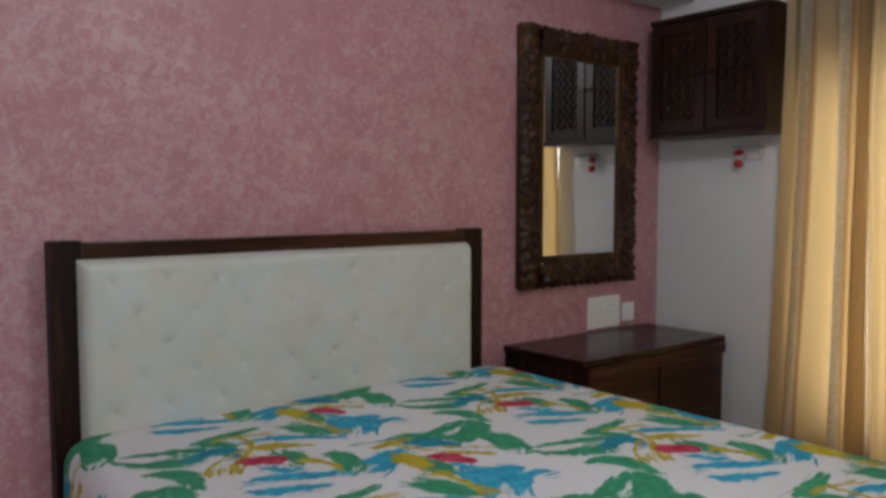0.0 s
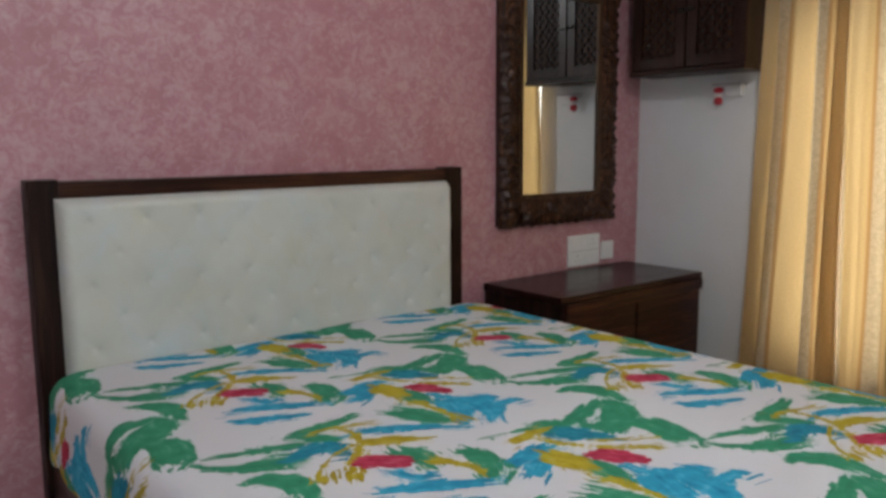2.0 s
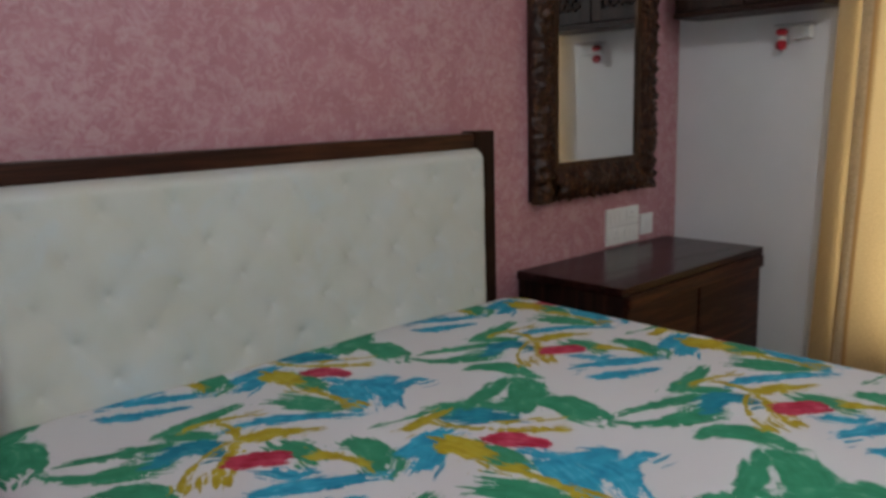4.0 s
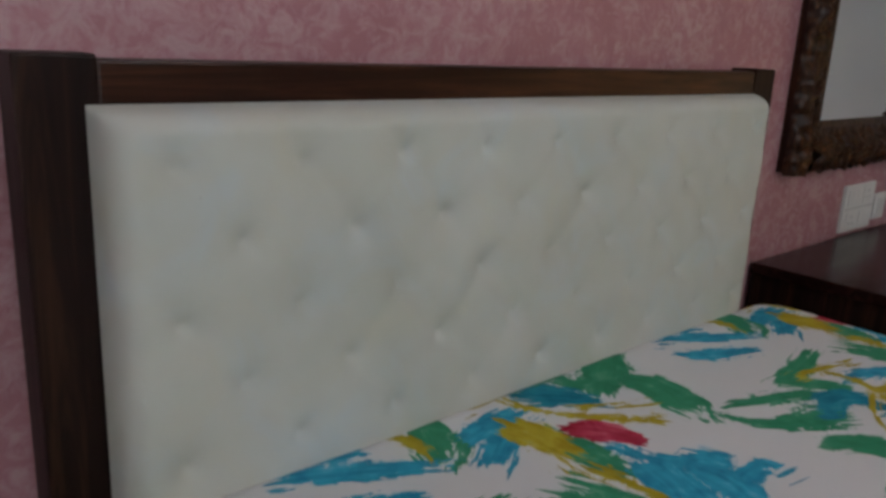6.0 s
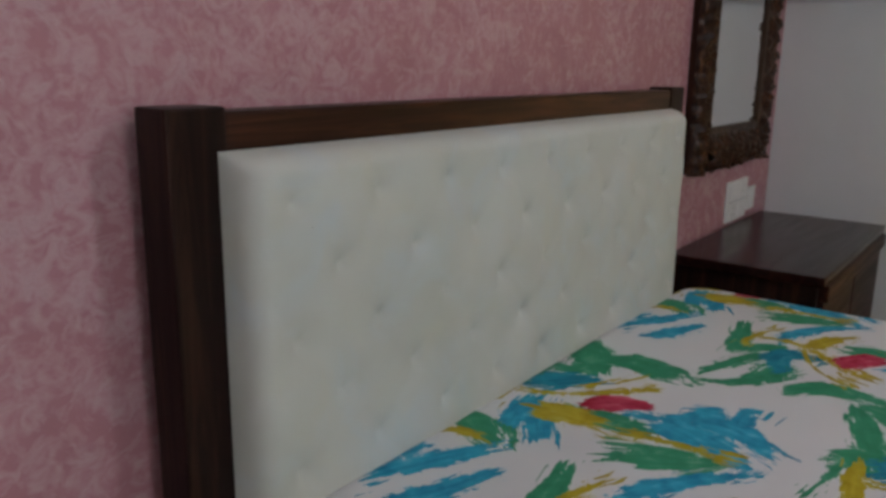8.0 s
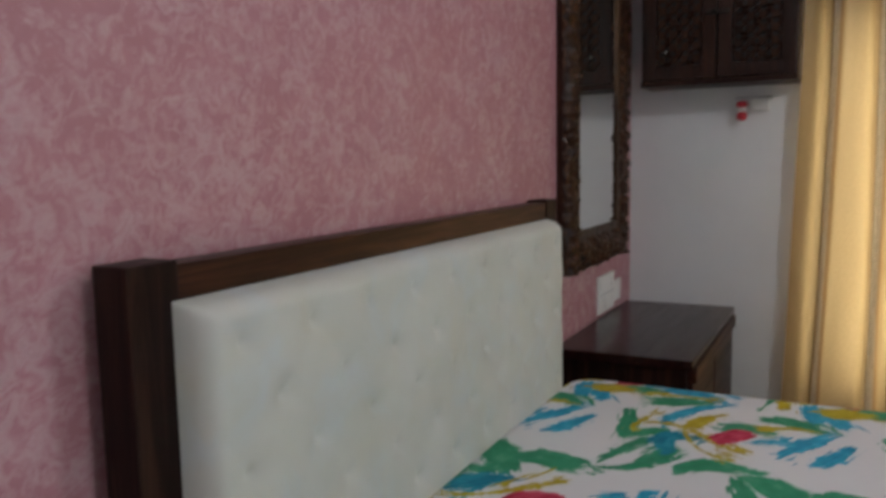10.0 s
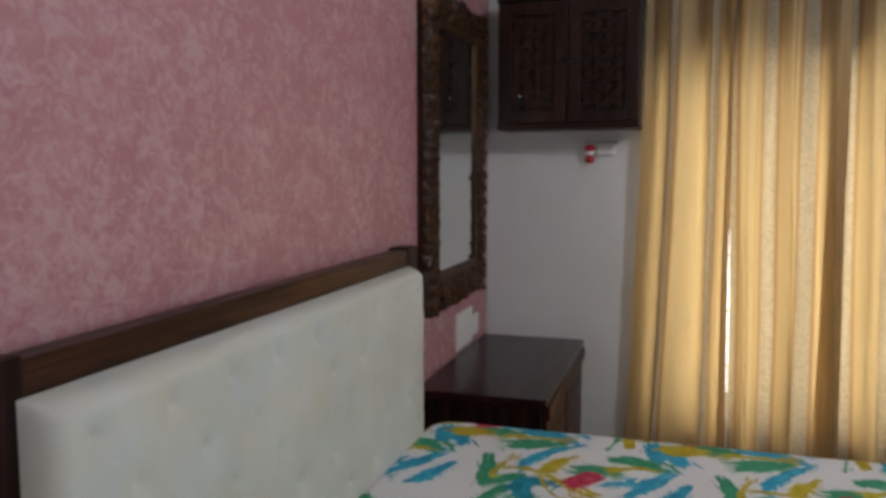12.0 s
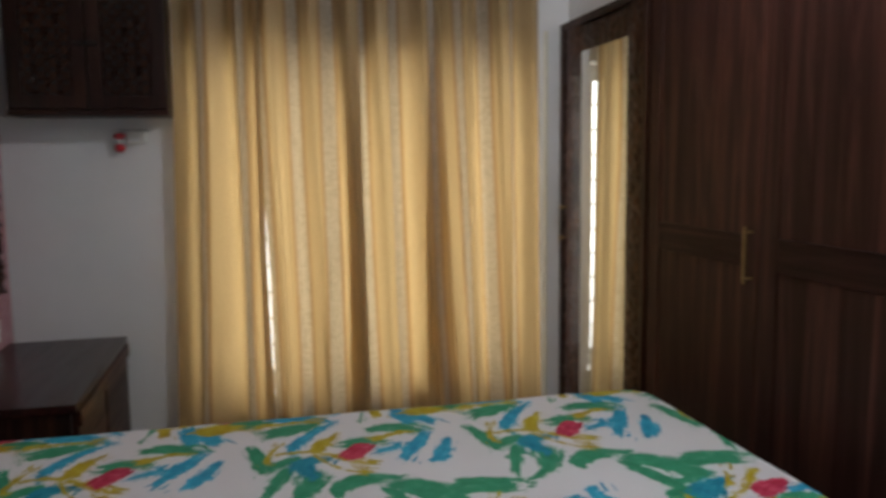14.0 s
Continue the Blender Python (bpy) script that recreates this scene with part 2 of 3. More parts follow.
def curtain_cloth():
    m, nt, b = material("gold_striped_curtain")
    uv = nt.nodes.new("ShaderNodeUVMap")
    uv.uv_map = "cloth"
    sep = nt.nodes.new("ShaderNodeSeparateXYZ")
    nt.links.new(uv.outputs[0], sep.inputs[0])
    u = sep.outputs[0]
    tri = math_node(nt, "PINGPONG", u, 0.105)
    stripe = ramp(nt, math_node(nt, "DIVIDE", tri, 0.105), [(0.66, (0,)), (0.74, (1,))])
    edge = ramp(nt, math_node(nt, "ABSOLUTE", math_node(nt, "SUBTRACT", math_node(nt, "DIVIDE", tri, 0.105), 0.68)), [(0.02, (1,)), (0.085, (0,))])
    scroll = noise_out(nt, uv.outputs[0], 34, 3, 0.5, 2.5)
    scroll = ramp(nt, scroll, [(0.46, (0,)), (0.52, (1,))])
    slub = ramp(nt, noise_out(nt, obj_coords(nt, (60, 60, 0.5), "UV"), 3, 4), [(0.3, (0.82,)), (0.7, (1,))])
    silver = mix(nt, scroll, (0.52, 0.45, 0.345), (0.61, 0.535, 0.43))
    gold = ramp(nt, noise_out(nt, obj_coords(nt, (40, 40, 1.5), "UV"), 4, 3), [(0.3, (0.56, 0.405, 0.205)), (0.7, (0.63, 0.47, 0.26))])
    col = mix(nt, stripe, gold, silver)
    col = mix(nt, math_node(nt, "MULTIPLY", edge, 0.85), col, (0.42, 0.235, 0.085))
    col = mix(nt, 1.0, col, slub, "MULTIPLY")
    tr = nt.nodes.new("ShaderNodeBsdfTranslucent")
    through_cloth = mix(nt, 0.5, col, (0.90, 0.82, 0.52), "MULTIPLY")
    nt.links.new(mix(nt, stripe, through_cloth, mix(nt, 1.0, through_cloth, (0.78, 0.72, 0.62), "MULTIPLY")), tr.inputs[0])
    nt.links.new(col, b.inputs["Base Color"])
    b.inputs["Roughness"].default_value = 0.5
    b.inputs["Sheen Weight"].default_value = 0.2
    ms = nt.nodes.new("ShaderNodeMixShader")
    ms.inputs[0].default_value = 0.42
    nt.links.new(b.outputs[0], ms.inputs[1])
    nt.links.new(tr.outputs[0], ms.inputs[2])
    nt.links.new(ms.outputs[0], nt.nodes["Material Output"].inputs[0])
    return m


def leather():
    m, nt, b = material("ivory_leatherette")
    co = obj_coords(nt)
    broad = noise_out(nt, co, 4, 3)
    tint = noise_out(nt, co, 7, 4, 0.6, 0.8)
    base = ramp(nt, broad, [(0.3, (0.52, 0.525, 0.465)), (0.7, (0.60, 0.605, 0.56))])
    base = mix(nt, ramp(nt, tint, [(0.52, (0,)), (0.72, (0.55,))]), base, (0.53, 0.59, 0.61))
    base = mix(nt, ramp(nt, tint, [(0.28, (0.5,)), (0.46, (0,))]), base, (0.58, 0.555, 0.45))
    nt.links.new(base, b.inputs["Base Color"])
    b.inputs["Roughness"].default_value = 0.62
    b.inputs["Specular IOR Level"].default_value = 0.3
    v = add(nt, "ShaderNodeTexVoronoi", Scale=420.0)
    nt.links.new(co, v.inputs["Vector"])
    bump(nt, b, v.outputs["Distance"], 0.10, 0.0006)
    return m


def glass(name, tint=(1, 1, 1)):
    m, nt, b = material(name)
    b.inputs["Base Color"].default_value = (*tint, 1)
    b.inputs["Transmission Weight"].default_value = 1.0
    b.inputs["Roughness"].default_value, b.inputs["IOR"].default_value = 0.0, 1.45
    return m


M_PINK = pink_wall()
M_WHITE = plain("white_wall_paint", (0.80, 0.81, 0.82), 0.62, vary=0.02, scale=3, bumps=0.06)
M_CEIL = plain("ceiling_paint", (0.84, 0.85, 0.86), 0.7, vary=0.015, scale=3, bumps=0.04)
M_FLOOR = plain("vitrified_tile", (0.62, 0.58, 0.52), 0.18, vary=0.06, scale=6, bumps=0)
M_SKIRT = plain("dark_skirting_tile", (0.07, 0.045, 0.035), 0.3, vary=0.1)
M_WOOD_X = wood("dark_sheesham_x", (0.032, 0.011, 0.0065), (0.098, 0.036, 0.018), "X")
M_WOOD_Y = wood("dark_sheesham_y", (0.032, 0.011, 0.0065), (0.098, 0.036, 0.018), "Y")
M_WOOD_Z = wood("dark_sheesham_z", (0.032, 0.011, 0.0065), (0.098, 0.036, 0.018), "Z")
M_CARVED = wood("carved_rosewood", (0.024, 0.008, 0.0045), (0.20, 0.078, 0.030), "Z", 0.32, 3.0, 0.28)
M_TOP = wood("polished_chest_top", (0.022, 0.007, 0.006), (0.039, 0.013, 0.010), "X", 0.16, 1.0, 0.2)
M_POLISH_Z = wood("polished_sheesham_z", (0.026, 0.010, 0.0065), (0.066, 0.026, 0.014), "Z", 0.3, 1.0, 0.26)
M_POLISH_Y = wood("polished_sheesham_y", (0.026, 0.010, 0.0065), (0.066, 0.026, 0.014), "Y", 0.3, 1.0, 0.26)
M_POST = wood("dark_post_sheesham", (0.018, 0.007, 0.005), (0.056, 0.024, 0.013), "Z", 0.4, 1.0, 0.15)
M_WOOD_CHEST = wood("red_brown_sheesham", (0.030, 0.009, 0.006), (0.125, 0.040, 0.017), "X", 0.34, 1.0, 0.18)
M_LATTICE = wood("carved_lattice_wood", (0.042, 0.018, 0.011), (0.105, 0.045, 0.023), "Z", 0.42, 1.0, 0.15)
M_SLIP = wood("brown_moulding", (0.06, 0.03, 0.016), (0.13, 0.07, 0.035), "Z", 0.35)
M_VENEER_Z = wood("wardrobe_veneer_z", (0.046, 0.017, 0.013), (0.125, 0.047, 0.033), "Z", 0.45, 0.45, 0.14)
M_VENEER_X = wood("wardrobe_veneer_x", (0.038, 0.014, 0.011), (0.10, 0.036, 0.026), "X", 0.45, 0.6, 0.12)
M_LEATHER = leather()
M_CREASE_SHADE = plain("crease_shade_grey", (0.45, 0.45, 0.41), 0.7)
M_CLOTH = print_cloth()
M_CURTAIN = curtain_cloth()
M_MATTRESS = plain("mattress_ticking", (0.7, 0.68, 0.64), 0.8)
M_STEEL = plain("brushed_steel", (0.42, 0.41, 0.40), 0.32, 1.0, 0.05)
M_CHROME = plain("chrome", (0.85, 0.85, 0.85), 0.15, 1.0, 0.02)
M_IRON = plain("dark_iron", (0.05, 0.045, 0.04), 0.4, 1.0, 0.1)
M_BRASS = plain("worn_brass", (0.40, 0.29, 0.14), 0.45, 1.0, 0.1)
M_PLASTIC = plain("white_plastic", (0.80, 0.81, 0.80), 0.35, 0, 0.02)
M_GREYP = plain("grey_plastic", (0.45, 0.46, 0.47), 0.4, 0, 0.03)
M_RED = plain("red_plastic", (0.50, 0.02, 0.035), 0.35, 0, 0.06)
M_TRIM = plain("cream_trim_paint", (0.78, 0.77, 0.66), 0.45, 0, 0.03)
M_FRAME = plain("powder_coated_aluminium", (0.72, 0.73, 0.72), 0.4, 0.0, 0.03)
M_GLASS = glass("window_glass")
M_LATTICE_BACK, nt_, b_ = material("near_black_backing")
b_.inputs["Base Color"].default_value, b_.inputs["Roughness"].default_value = (0.006, 0.005, 0.005, 1), 0.5
M_MIRROR, nt_, b_ = material("silvered_mirror")
b_.inputs["Base Color"].default_value, b_.inputs["Metallic"].default_value, b_.inputs["Roughness"].default_value = (0.86, 0.88, 0.87, 1), 1.0, 0.012
M_COVER, nt_, b_ = material("lit_frosted_cover")
b_.inputs["Base Color"].default_value, b_.inputs["Roughness"].default_value = (0.8, 0.8, 0.8, 1), 0.6
b_.inputs["Emission Color"].default_value, b_.inputs["Emission Strength"].default_value = (0.96, 0.97, 1.0, 1), 2.0
M_GROUND = plain("courtyard_paving", (0.30, 0.29, 0.26), 0.8)

# ---- building blocks ----


def box(bm, x0, x1, y0, y1, z0, z1, bevel=0.0, seg=2):
    made = bmesh.ops.create_cube(bm, size=1.0, matrix=Matrix.Translation(((x0 + x1) / 2, (y0 + y1) / 2, (z0 + z1) / 2)) @ Matrix.Diagonal((x1 - x0, y1 - y0, z1 - z0, 1)))
    if bevel:
        vs = set(made["verts"])
        edges = [e for e in bm.edges if e.verts[0] in vs and e.verts[1] in vs]
        bmesh.ops.bevel(bm, geom=edges, offset=bevel, segments=seg, profile=0.6, affect="EDGES")
    return bm


def boxed(x0, x1, y0, y1, z0, z1, bevel=0.0, seg=2):
    return box(bmesh.new(), x0, x1, y0, y1, z0, z1, bevel, seg)


def cyl(bm, a, b, r, n=16, r2=None):
    a, b = Vector(a), Vector(b)
    q = (b - a).to_track_quat("Z", "Y").to_matrix().to_4x4()
    bmesh.ops.create_cone(bm, cap_ends=True, segments=n, radius1=r, radius2=r if r2 is None else r2, depth=(b - a).length, matrix=Matrix.Translation((a + b) / 2) @ q)
    return bm


def ball(bm, c, r, scale=(1, 1, 1), n=14):
    bmesh.ops.create_uvsphere(bm, u_segments=n, v_segments=n // 2 + 2, radius=r, matrix=Matrix.Translation(c) @ Matrix.Diagonal((*scale, 1)))
    return bm


def ring(bm, c, axis, r, t, n=20, k=8):
    q = Vector(axis).to_track_quat("Z", "Y").to_matrix()
    rows = []
    for i in range(n):
        a = 2 * math.pi * i / n
        rows.append([bm.verts.new(Vector(c) + q @ Vector(((r + t * math.cos(b)) * math.cos(a), (r + t * math.cos(b)) * math.sin(a), t * math.sin(b)))) for b in (2 * math.pi * j / k for j in range(k))])
    for i in range(n):
        for j in range(k):
            bm.faces.new((rows[i][j], rows[(i + 1) % n][j], rows[(i + 1) % n][(j + 1) % k], rows[i][(j + 1) % k]))
    return bm


def finish(bm, name, mat, smooth=False):
    bmesh.ops.recalc_face_normals(bm, faces=bm.faces)
    me = bpy.data.meshes.new(name)
    bm.to_mesh(me)
    bm.free()
    me.materials.append(mat)
    for p in me.polygons:
        p.use_smooth = smooth
    return me


def thing(name, base, label, category, group=""):
    ob = new(name)
    ob.location = base
    ob.empty_display_size = 0.1
    return tagged(ob, label, category, group)


def part(name, bm, mat, parent, label="", smooth=False):
    top = parent
    while top.parent:
        top = top.parent
    bmesh.ops.translate(bm, verts=bm.verts, vec=-top.location)
    ob = new(name, finish(bm, name, mat, smooth))
    ob.parent = parent
    return tagged(ob, label)


def solid(name, bm, mat, label="", category="", kind="structure", base=(0, 0, 0), smooth=False):
    bmesh.ops.translate(bm, verts=bm.verts, vec=-Vector(base))
    ob = new(name, finish(bm, name, mat, smooth))
    ob.location = base
    return tagged(ob, label, category, "", kind)


# ---- the room ----
YN, XE, YS, XWEST, TOP = 2.20, 3.218, -1.72, -1.35, 2.66
WIN = (-0.118, 1.44, 0.32, 1.845)
# opening for an added, unseen window that lets the fill lamp in
SOUTH = (-1.05, 0.15, 0.95, 2.30)

solid("floor", boxed(XWEST - 0.2, XE + 0.2, YS - 0.2, YN + 0.2, -0.12, 0.0), M_FLOOR, "pale polished vitrified tile floor", "floor")
solid("ceiling", boxed(XWEST - 0.2, XE + 0.2, YS - 0.2, YN + 0.2, TOP, TOP + 0.12), M_CEIL, "plain white painted ceiling", "ceiling")
solid("wall_north", boxed(XWEST, XE, YN, YN + 0.2, 0, TOP), M_PINK, "rose pink wall with silvery swirled texture paint", "wall")


def holed_x(x0, x1, y0, y1, hole):
    a, b, c, d = hole
    bm = bmesh.new()
    box(bm, x0, x1, y0, a, 0, TOP)
    box(bm, x0, x1, b, y1, 0, TOP)
    box(bm, x0, x1, a, b, 0, c)
    box(bm, x0, x1, a, b, d, TOP)
    return bm


def holed_y(y0, y1, x0, x1, hole):
    a, b, c, d = hole
    bm = bmesh.new()
    box(bm, x0, a, y0, y1, 0, TOP)
    box(bm, b, x1, y0, y1, 0, TOP)
    box(bm, a, b, y0, y1, 0, c)
    box(bm, a, b, y0, y1, d, TOP)
    return bm


solid("wall_east", holed_x(XE, XE + 0.2, YS - 0.2, YN + 0.2, WIN), M_WHITE, "white painted wall with a curtained window", "wall")
solid("wall_west", boxed(XWEST - 0.2, XWEST, YS - 0.2, YN + 0.2, 0, TOP), M_WHITE, "plain white painted wall", "wall")
solid("wall_south", holed_y(YS - 0.2, YS, XWEST, XE, SOUTH), M_WHITE, "unseen white painted wall with an added window", "wall")
solid("beam", boxed(XWEST, XE, 1.995, YN, 2.243, TOP), M_CEIL, "boxed white beam along the top of the pink wall", "beam")
solid("wall_niche", boxed(2.36, XE, -0.42, -0.30, 0, TOP), M_WHITE, "short white wall behind the framed mirror", "wall")
bm = boxed(1.999, XE, YN - 0.012, YN, 0, 0.15, 0.002, 1)
solid("baseboard_north", bm, M_SKIRT, "dark tile skirting under the pink wall", "baseboard")
solid("baseboard_east", boxed(XE - 0.012, XE, -0.30, YN - 0.012, 0, 0.15, 0.002, 1), M_SKIRT, "dark tile skirting under the window wall", "baseboard")

solid("trim_window", boxed(XE - 0.016, XE, -0.192, -0.174, 0.15, 1.98, 0.003), M_TRIM, "narrow cream painted moulding beside the window", "trim")


def window(name, hole, plane, axis, label, bars):
    a, b, c, d = hole

    def bx(u0, u1, v0, v1, w0, w1, bev=0.003):
        return boxed(plane + v0, plane + v1, u0, u1, w0, w1, bev, 1) if axis == "x" else boxed(u0, u1, plane + v0, plane + v1, w0, w1, bev, 1)

    base = (plane, (a + b) / 2, c) if axis == "x" else ((a + b) / 2, plane, c)
    w = thing(name, base, label, "window")
    w["kind"] = "structure"
    t = 0.045
    for u0, u1, w0, w1 in ((a, b, c, c + t), (a, b, d - t, d), (a, a + t, c + t, d - t), (b - t, b, c + t, d - t)):
        part("window_frame", bx(u0, u1, -0.03, 0.03, w0, w1), M_FRAME, w)
    n = 3
    for i in range(n):
        u0, u1 = a + t + (b - a - 2 * t) * i / n, a + t + (b - a - 2 * t) * (i + 1) / n
        off = 0.012 if i % 2 else -0.012
        for q0, q1, w0, w1 in ((u0, u0 + 0.03, c + t, d - t), (u1 - 0.03, u1, c + t, d - t), (u0 + 0.03, u1 - 0.03, c + t, c + t + 0.035), (u0 + 0.03, u1 - 0.03, d - t - 0.035, d - t)):
            part("sash", bx(q0, q1, off - 0.01, off + 0.01, w0, w1, 0.002), M_FRAME, w)
        pane = part("pane", bx(u0 + 0.03, u1 - 0.03, off - 0.002, off + 0.002, c + t + 0.035, d - t - 0.035, 0), M_GLASS, w)
        pane.visible_shadow = False
    for k in range(bars):
        z = c + (d - c) * (k + 0.5) / bars
        part("grille_bar", cyl(bmesh.new(), (plane + 0.045, a, z), (plane + 0.045, b, z), 0.006, 8), M_FRAME, w)
    return w


window("window_1", WIN, XE + 0.15, "x", "white aluminium sliding window behind the curtains", 12)
# added out of view, only to frame the south fill lamp
window("added_south_window", SOUTH, YS - 0.12, "y", "added white aluminium sliding window, out of view", 0)
solid("ground", boxed(-300, 300, -300, 300, -3.3, -3.1), M_GROUND, "grey paved ground outside the window", "ground")

# ---- bed ----


def bed():
    t = thing("bed", (1.137, 1.05, 0), "double bed with dark wooden frame and buttoned ivory headboard", "bed")
    y0, y1 = 2.103, 2.166
    for x0, x1 in ((0.335, 0.420), (1.847, 1.936)):
        part("post", boxed(x0, x1, y0, y1, 0, 1.168, 0.004), M_POST, t)
    part("top_rail", boxed(0.420, 1.847, y0 + 0.003, y1 - 0.012, 1.085, 1.162, 0.004), M_WOOD_X, t)
    part("back_panel", boxed(0.420, 1.847, 2.106, y1 - 0.02, 0.2, 1.085), M_WOOD_X, t)
    part("headboard_pad", pad(), M_LEATHER, t, "buttoned ivory leatherette pad", True)
    # shaded line of a fold, put in as a thin grey tube
    bm = bmesh.new()
    pts = [(0.506, 2.0490, 1.012), (0.520, 2.0490, 1.004), (0.536, 2.0492, 0.993), (0.550, 2.0510, 0.975)]
    for p, q in zip(pts, pts[1:]):
        cyl(bm, p, q, 0.0011, 8)
    part("crease", bm, M_CREASE_SHADE, t, "fine grey line for the shade of a leatherette crease", True)
    for x0, x1 in ((0.352, 0.382), (1.945, 1.975)):
        part("side_rail", boxed(x0, x1, -0.045, y0, 0.10, 0.38, 0.005), M_WOOD_Y, t)
    part("foot_rail", boxed(0.382, 1.945, -0.045, -0.015, 0.10, 0.38, 0.005), M_WOOD_X, t)
    part("platform", boxed(0.382, 1.945, -0.015, y0, 0.33, 0.37), M_WOOD_X, t)
    for x in (0.35, 1.875):
        part("leg", boxed(x, x + 0.08, -0.035, 0.045, 0, 0.12, 0.004), M_WOOD_Z, t)
    return t


def buttons():
    """Tufting points in a diamond layout."""
    return [(0.483 + 0.163 * i + (0.0815 if r % 2 else 0), 1.047 - 0.0945 * r) for r in range(6) for i in range(9) if 0.483 + 0.163 * i + (0.0815 if r % 2 else 0) < 1.80]


def pad():
    x0, x1, z0, z1, yb, yf = 0.404, 1.848, 0.45, 1.114, 2.102, 2.046
    r = 0.032
    nx, nz = 360, 170
    pts = buttons()
    bx = np.array([p[0] for p in pts])
    bz = np.array([p[1] for p in pts])
    verts, faces = [], []

    def lift(c, lo, hi):
        e = min(c - lo, hi - c)
        return 1.0 if e >= r else math.sqrt(max(0.0, 1 - (1 - e / r) ** 2))

    for j in range(nz + 1):
        z = z0 + (z1 - z0) * j / nz
        for i in range(nx + 1):
            x = x0 + (x1 - x0) * i / nx
            h = lift(x, x0, x1) * lift(z, z0, z1)
            d2 = (bx - x) ** 2 + (bz - z) ** 2
            dent = float(np.sum(0.0055 * np.exp(-d2 / 0.010 ** 2) + 0.0078 * np.exp(-d2 / 0.028 ** 2)))
            fa, fb = ((x - 0.483) / 0.163 + (z - 1.047) / 0.189) % 1.0, ((x - 0.483) / 0.163 - (z - 1.047) / 0.189) % 1.0
            dent += 0.0012 * (math.exp(-(min(fa, 1 - fa) / 0.10) ** 2) + math.exp(-(min(fb, 1 - fb) / 0.10) ** 2))
            puff = 0.003 * noise.noise(Vector((x * 6, z * 6, 0.3))) + 0.0012 * noise.noise(Vector((x * 17, z * 17, 2.3)))
            verts.append((x, yb - (yb - yf) * h + (dent + puff) * h, z))
    for j in range(nz):
        for i in range(nx):
            a = j * (nx + 1) + i
            faces.append((a, a + 1, a + nx + 2, a + nx + 1))
    me = bpy.data.meshes.new("tmp")
    me.from_pydata(verts, [], faces)
    bm = bmesh.new()
    bm.from_mesh(me)
    bpy.data.meshes.remove(me)
    return bm


bed()


def rounded_sheet(name, x0, x1, y0, y1, top, r, R, drop, step, wob):
    """A cloth laid over a mattress: rounded edges, hanging sides, UVs in metres along the cloth."""
    cx0, cx1, cy0, cy1 = x0 + R, x1 - R, y0 + R, y1 - R
    flat = R - r
    ext = flat + r * math.pi / 2 + drop
    us = np.arange(cx0 - ext, cx1 + ext + step, step)
    vs = np.arange(cy0 - ext, cy1 + flat + r * math.pi / 2 + step, step)
    verts, faces, uvs = [], [], []
    for v in vs:
        for u in us:
            qx, qy = min(max(u, cx0), cx1), min(max(v, cy0), cy1)
            dx, dy = u - qx, v - qy
            L = math.hypot(dx, dy)
            n = noise.noise(Vector((u * 3.1, v * 2.3, 0))) * wob + noise.noise(Vector((u * 9, v * 7, 4))) * wob * 0.35
            if L <= flat:
                p = (u, v, top + n)
            else:
                L = min(L, ext) - flat
                ex, ey = dx / math.hypot(dx, dy), dy / math.hypot(dx, dy)
                a = min(L / r, math.pi / 2)
                out = flat + r * math.sin(a)
                down = r * (1 - math.cos(a)) + max(0.0, L - r * math.pi / 2)
                side = (0.008 * math.sin((u + v) * 17) + 2.5 * n) * min(1.0, max(0.0, (L - r) / 0.2))
                p = (qx + ex * (out + side), qy + ey * (out + side), top + n * max(0.0, 1 - L / r) - down)
            verts.append(p)
            uvs.append((u, v))
    w = len(us)
    for j in range(len(vs) - 1):
        for i in range(w - 1):
            a = j * w + i
            faces.append((a, a + 1, a + w + 1, a + w))
    me = bpy.data.meshes.new(name)
    me.from_pydata(verts, [], faces)
    layer = me.uv_layers.new(name="cloth")
    for loop in me.loops:
        layer.data[loop.index].uv = uvs[loop.vertex_index]
    flat_uv = np.array(uvs)
    for ink, field in ink_fields(flat_uv[:, 0], flat_uv[:, 1]).items():
        layer = me.attributes.new("ink_" + ink, "FLOAT_COLOR", "POINT")
        layer.data.foreach_set("color", field.astype(np.float32).ravel())
    for p in me.polygons:
        p.use_smooth = True
    return me


solid("mattress", boxed(0.37, 1.955, -0.045, 2.03, 0.37, 0.602, 0.05, 4), M_MATTRESS, "thick mattress under the printed bedsheet", "mattress", "", (1.137, 1.05, 0.37))
me = rounded_sheet("bedsheet", 0.332, 1.985, -0.080, 2.082, 0.620, 0.055, 0.11, 0.20, 0.0055, 0.006)
me.materials.append(M_CLOTH)
sheet = tagged(new("bedsheet", me), "white cotton bedsheet with green, blue and red brush-stroke flowers", "bedsheet")

# ---- chest of drawers in the corner ----


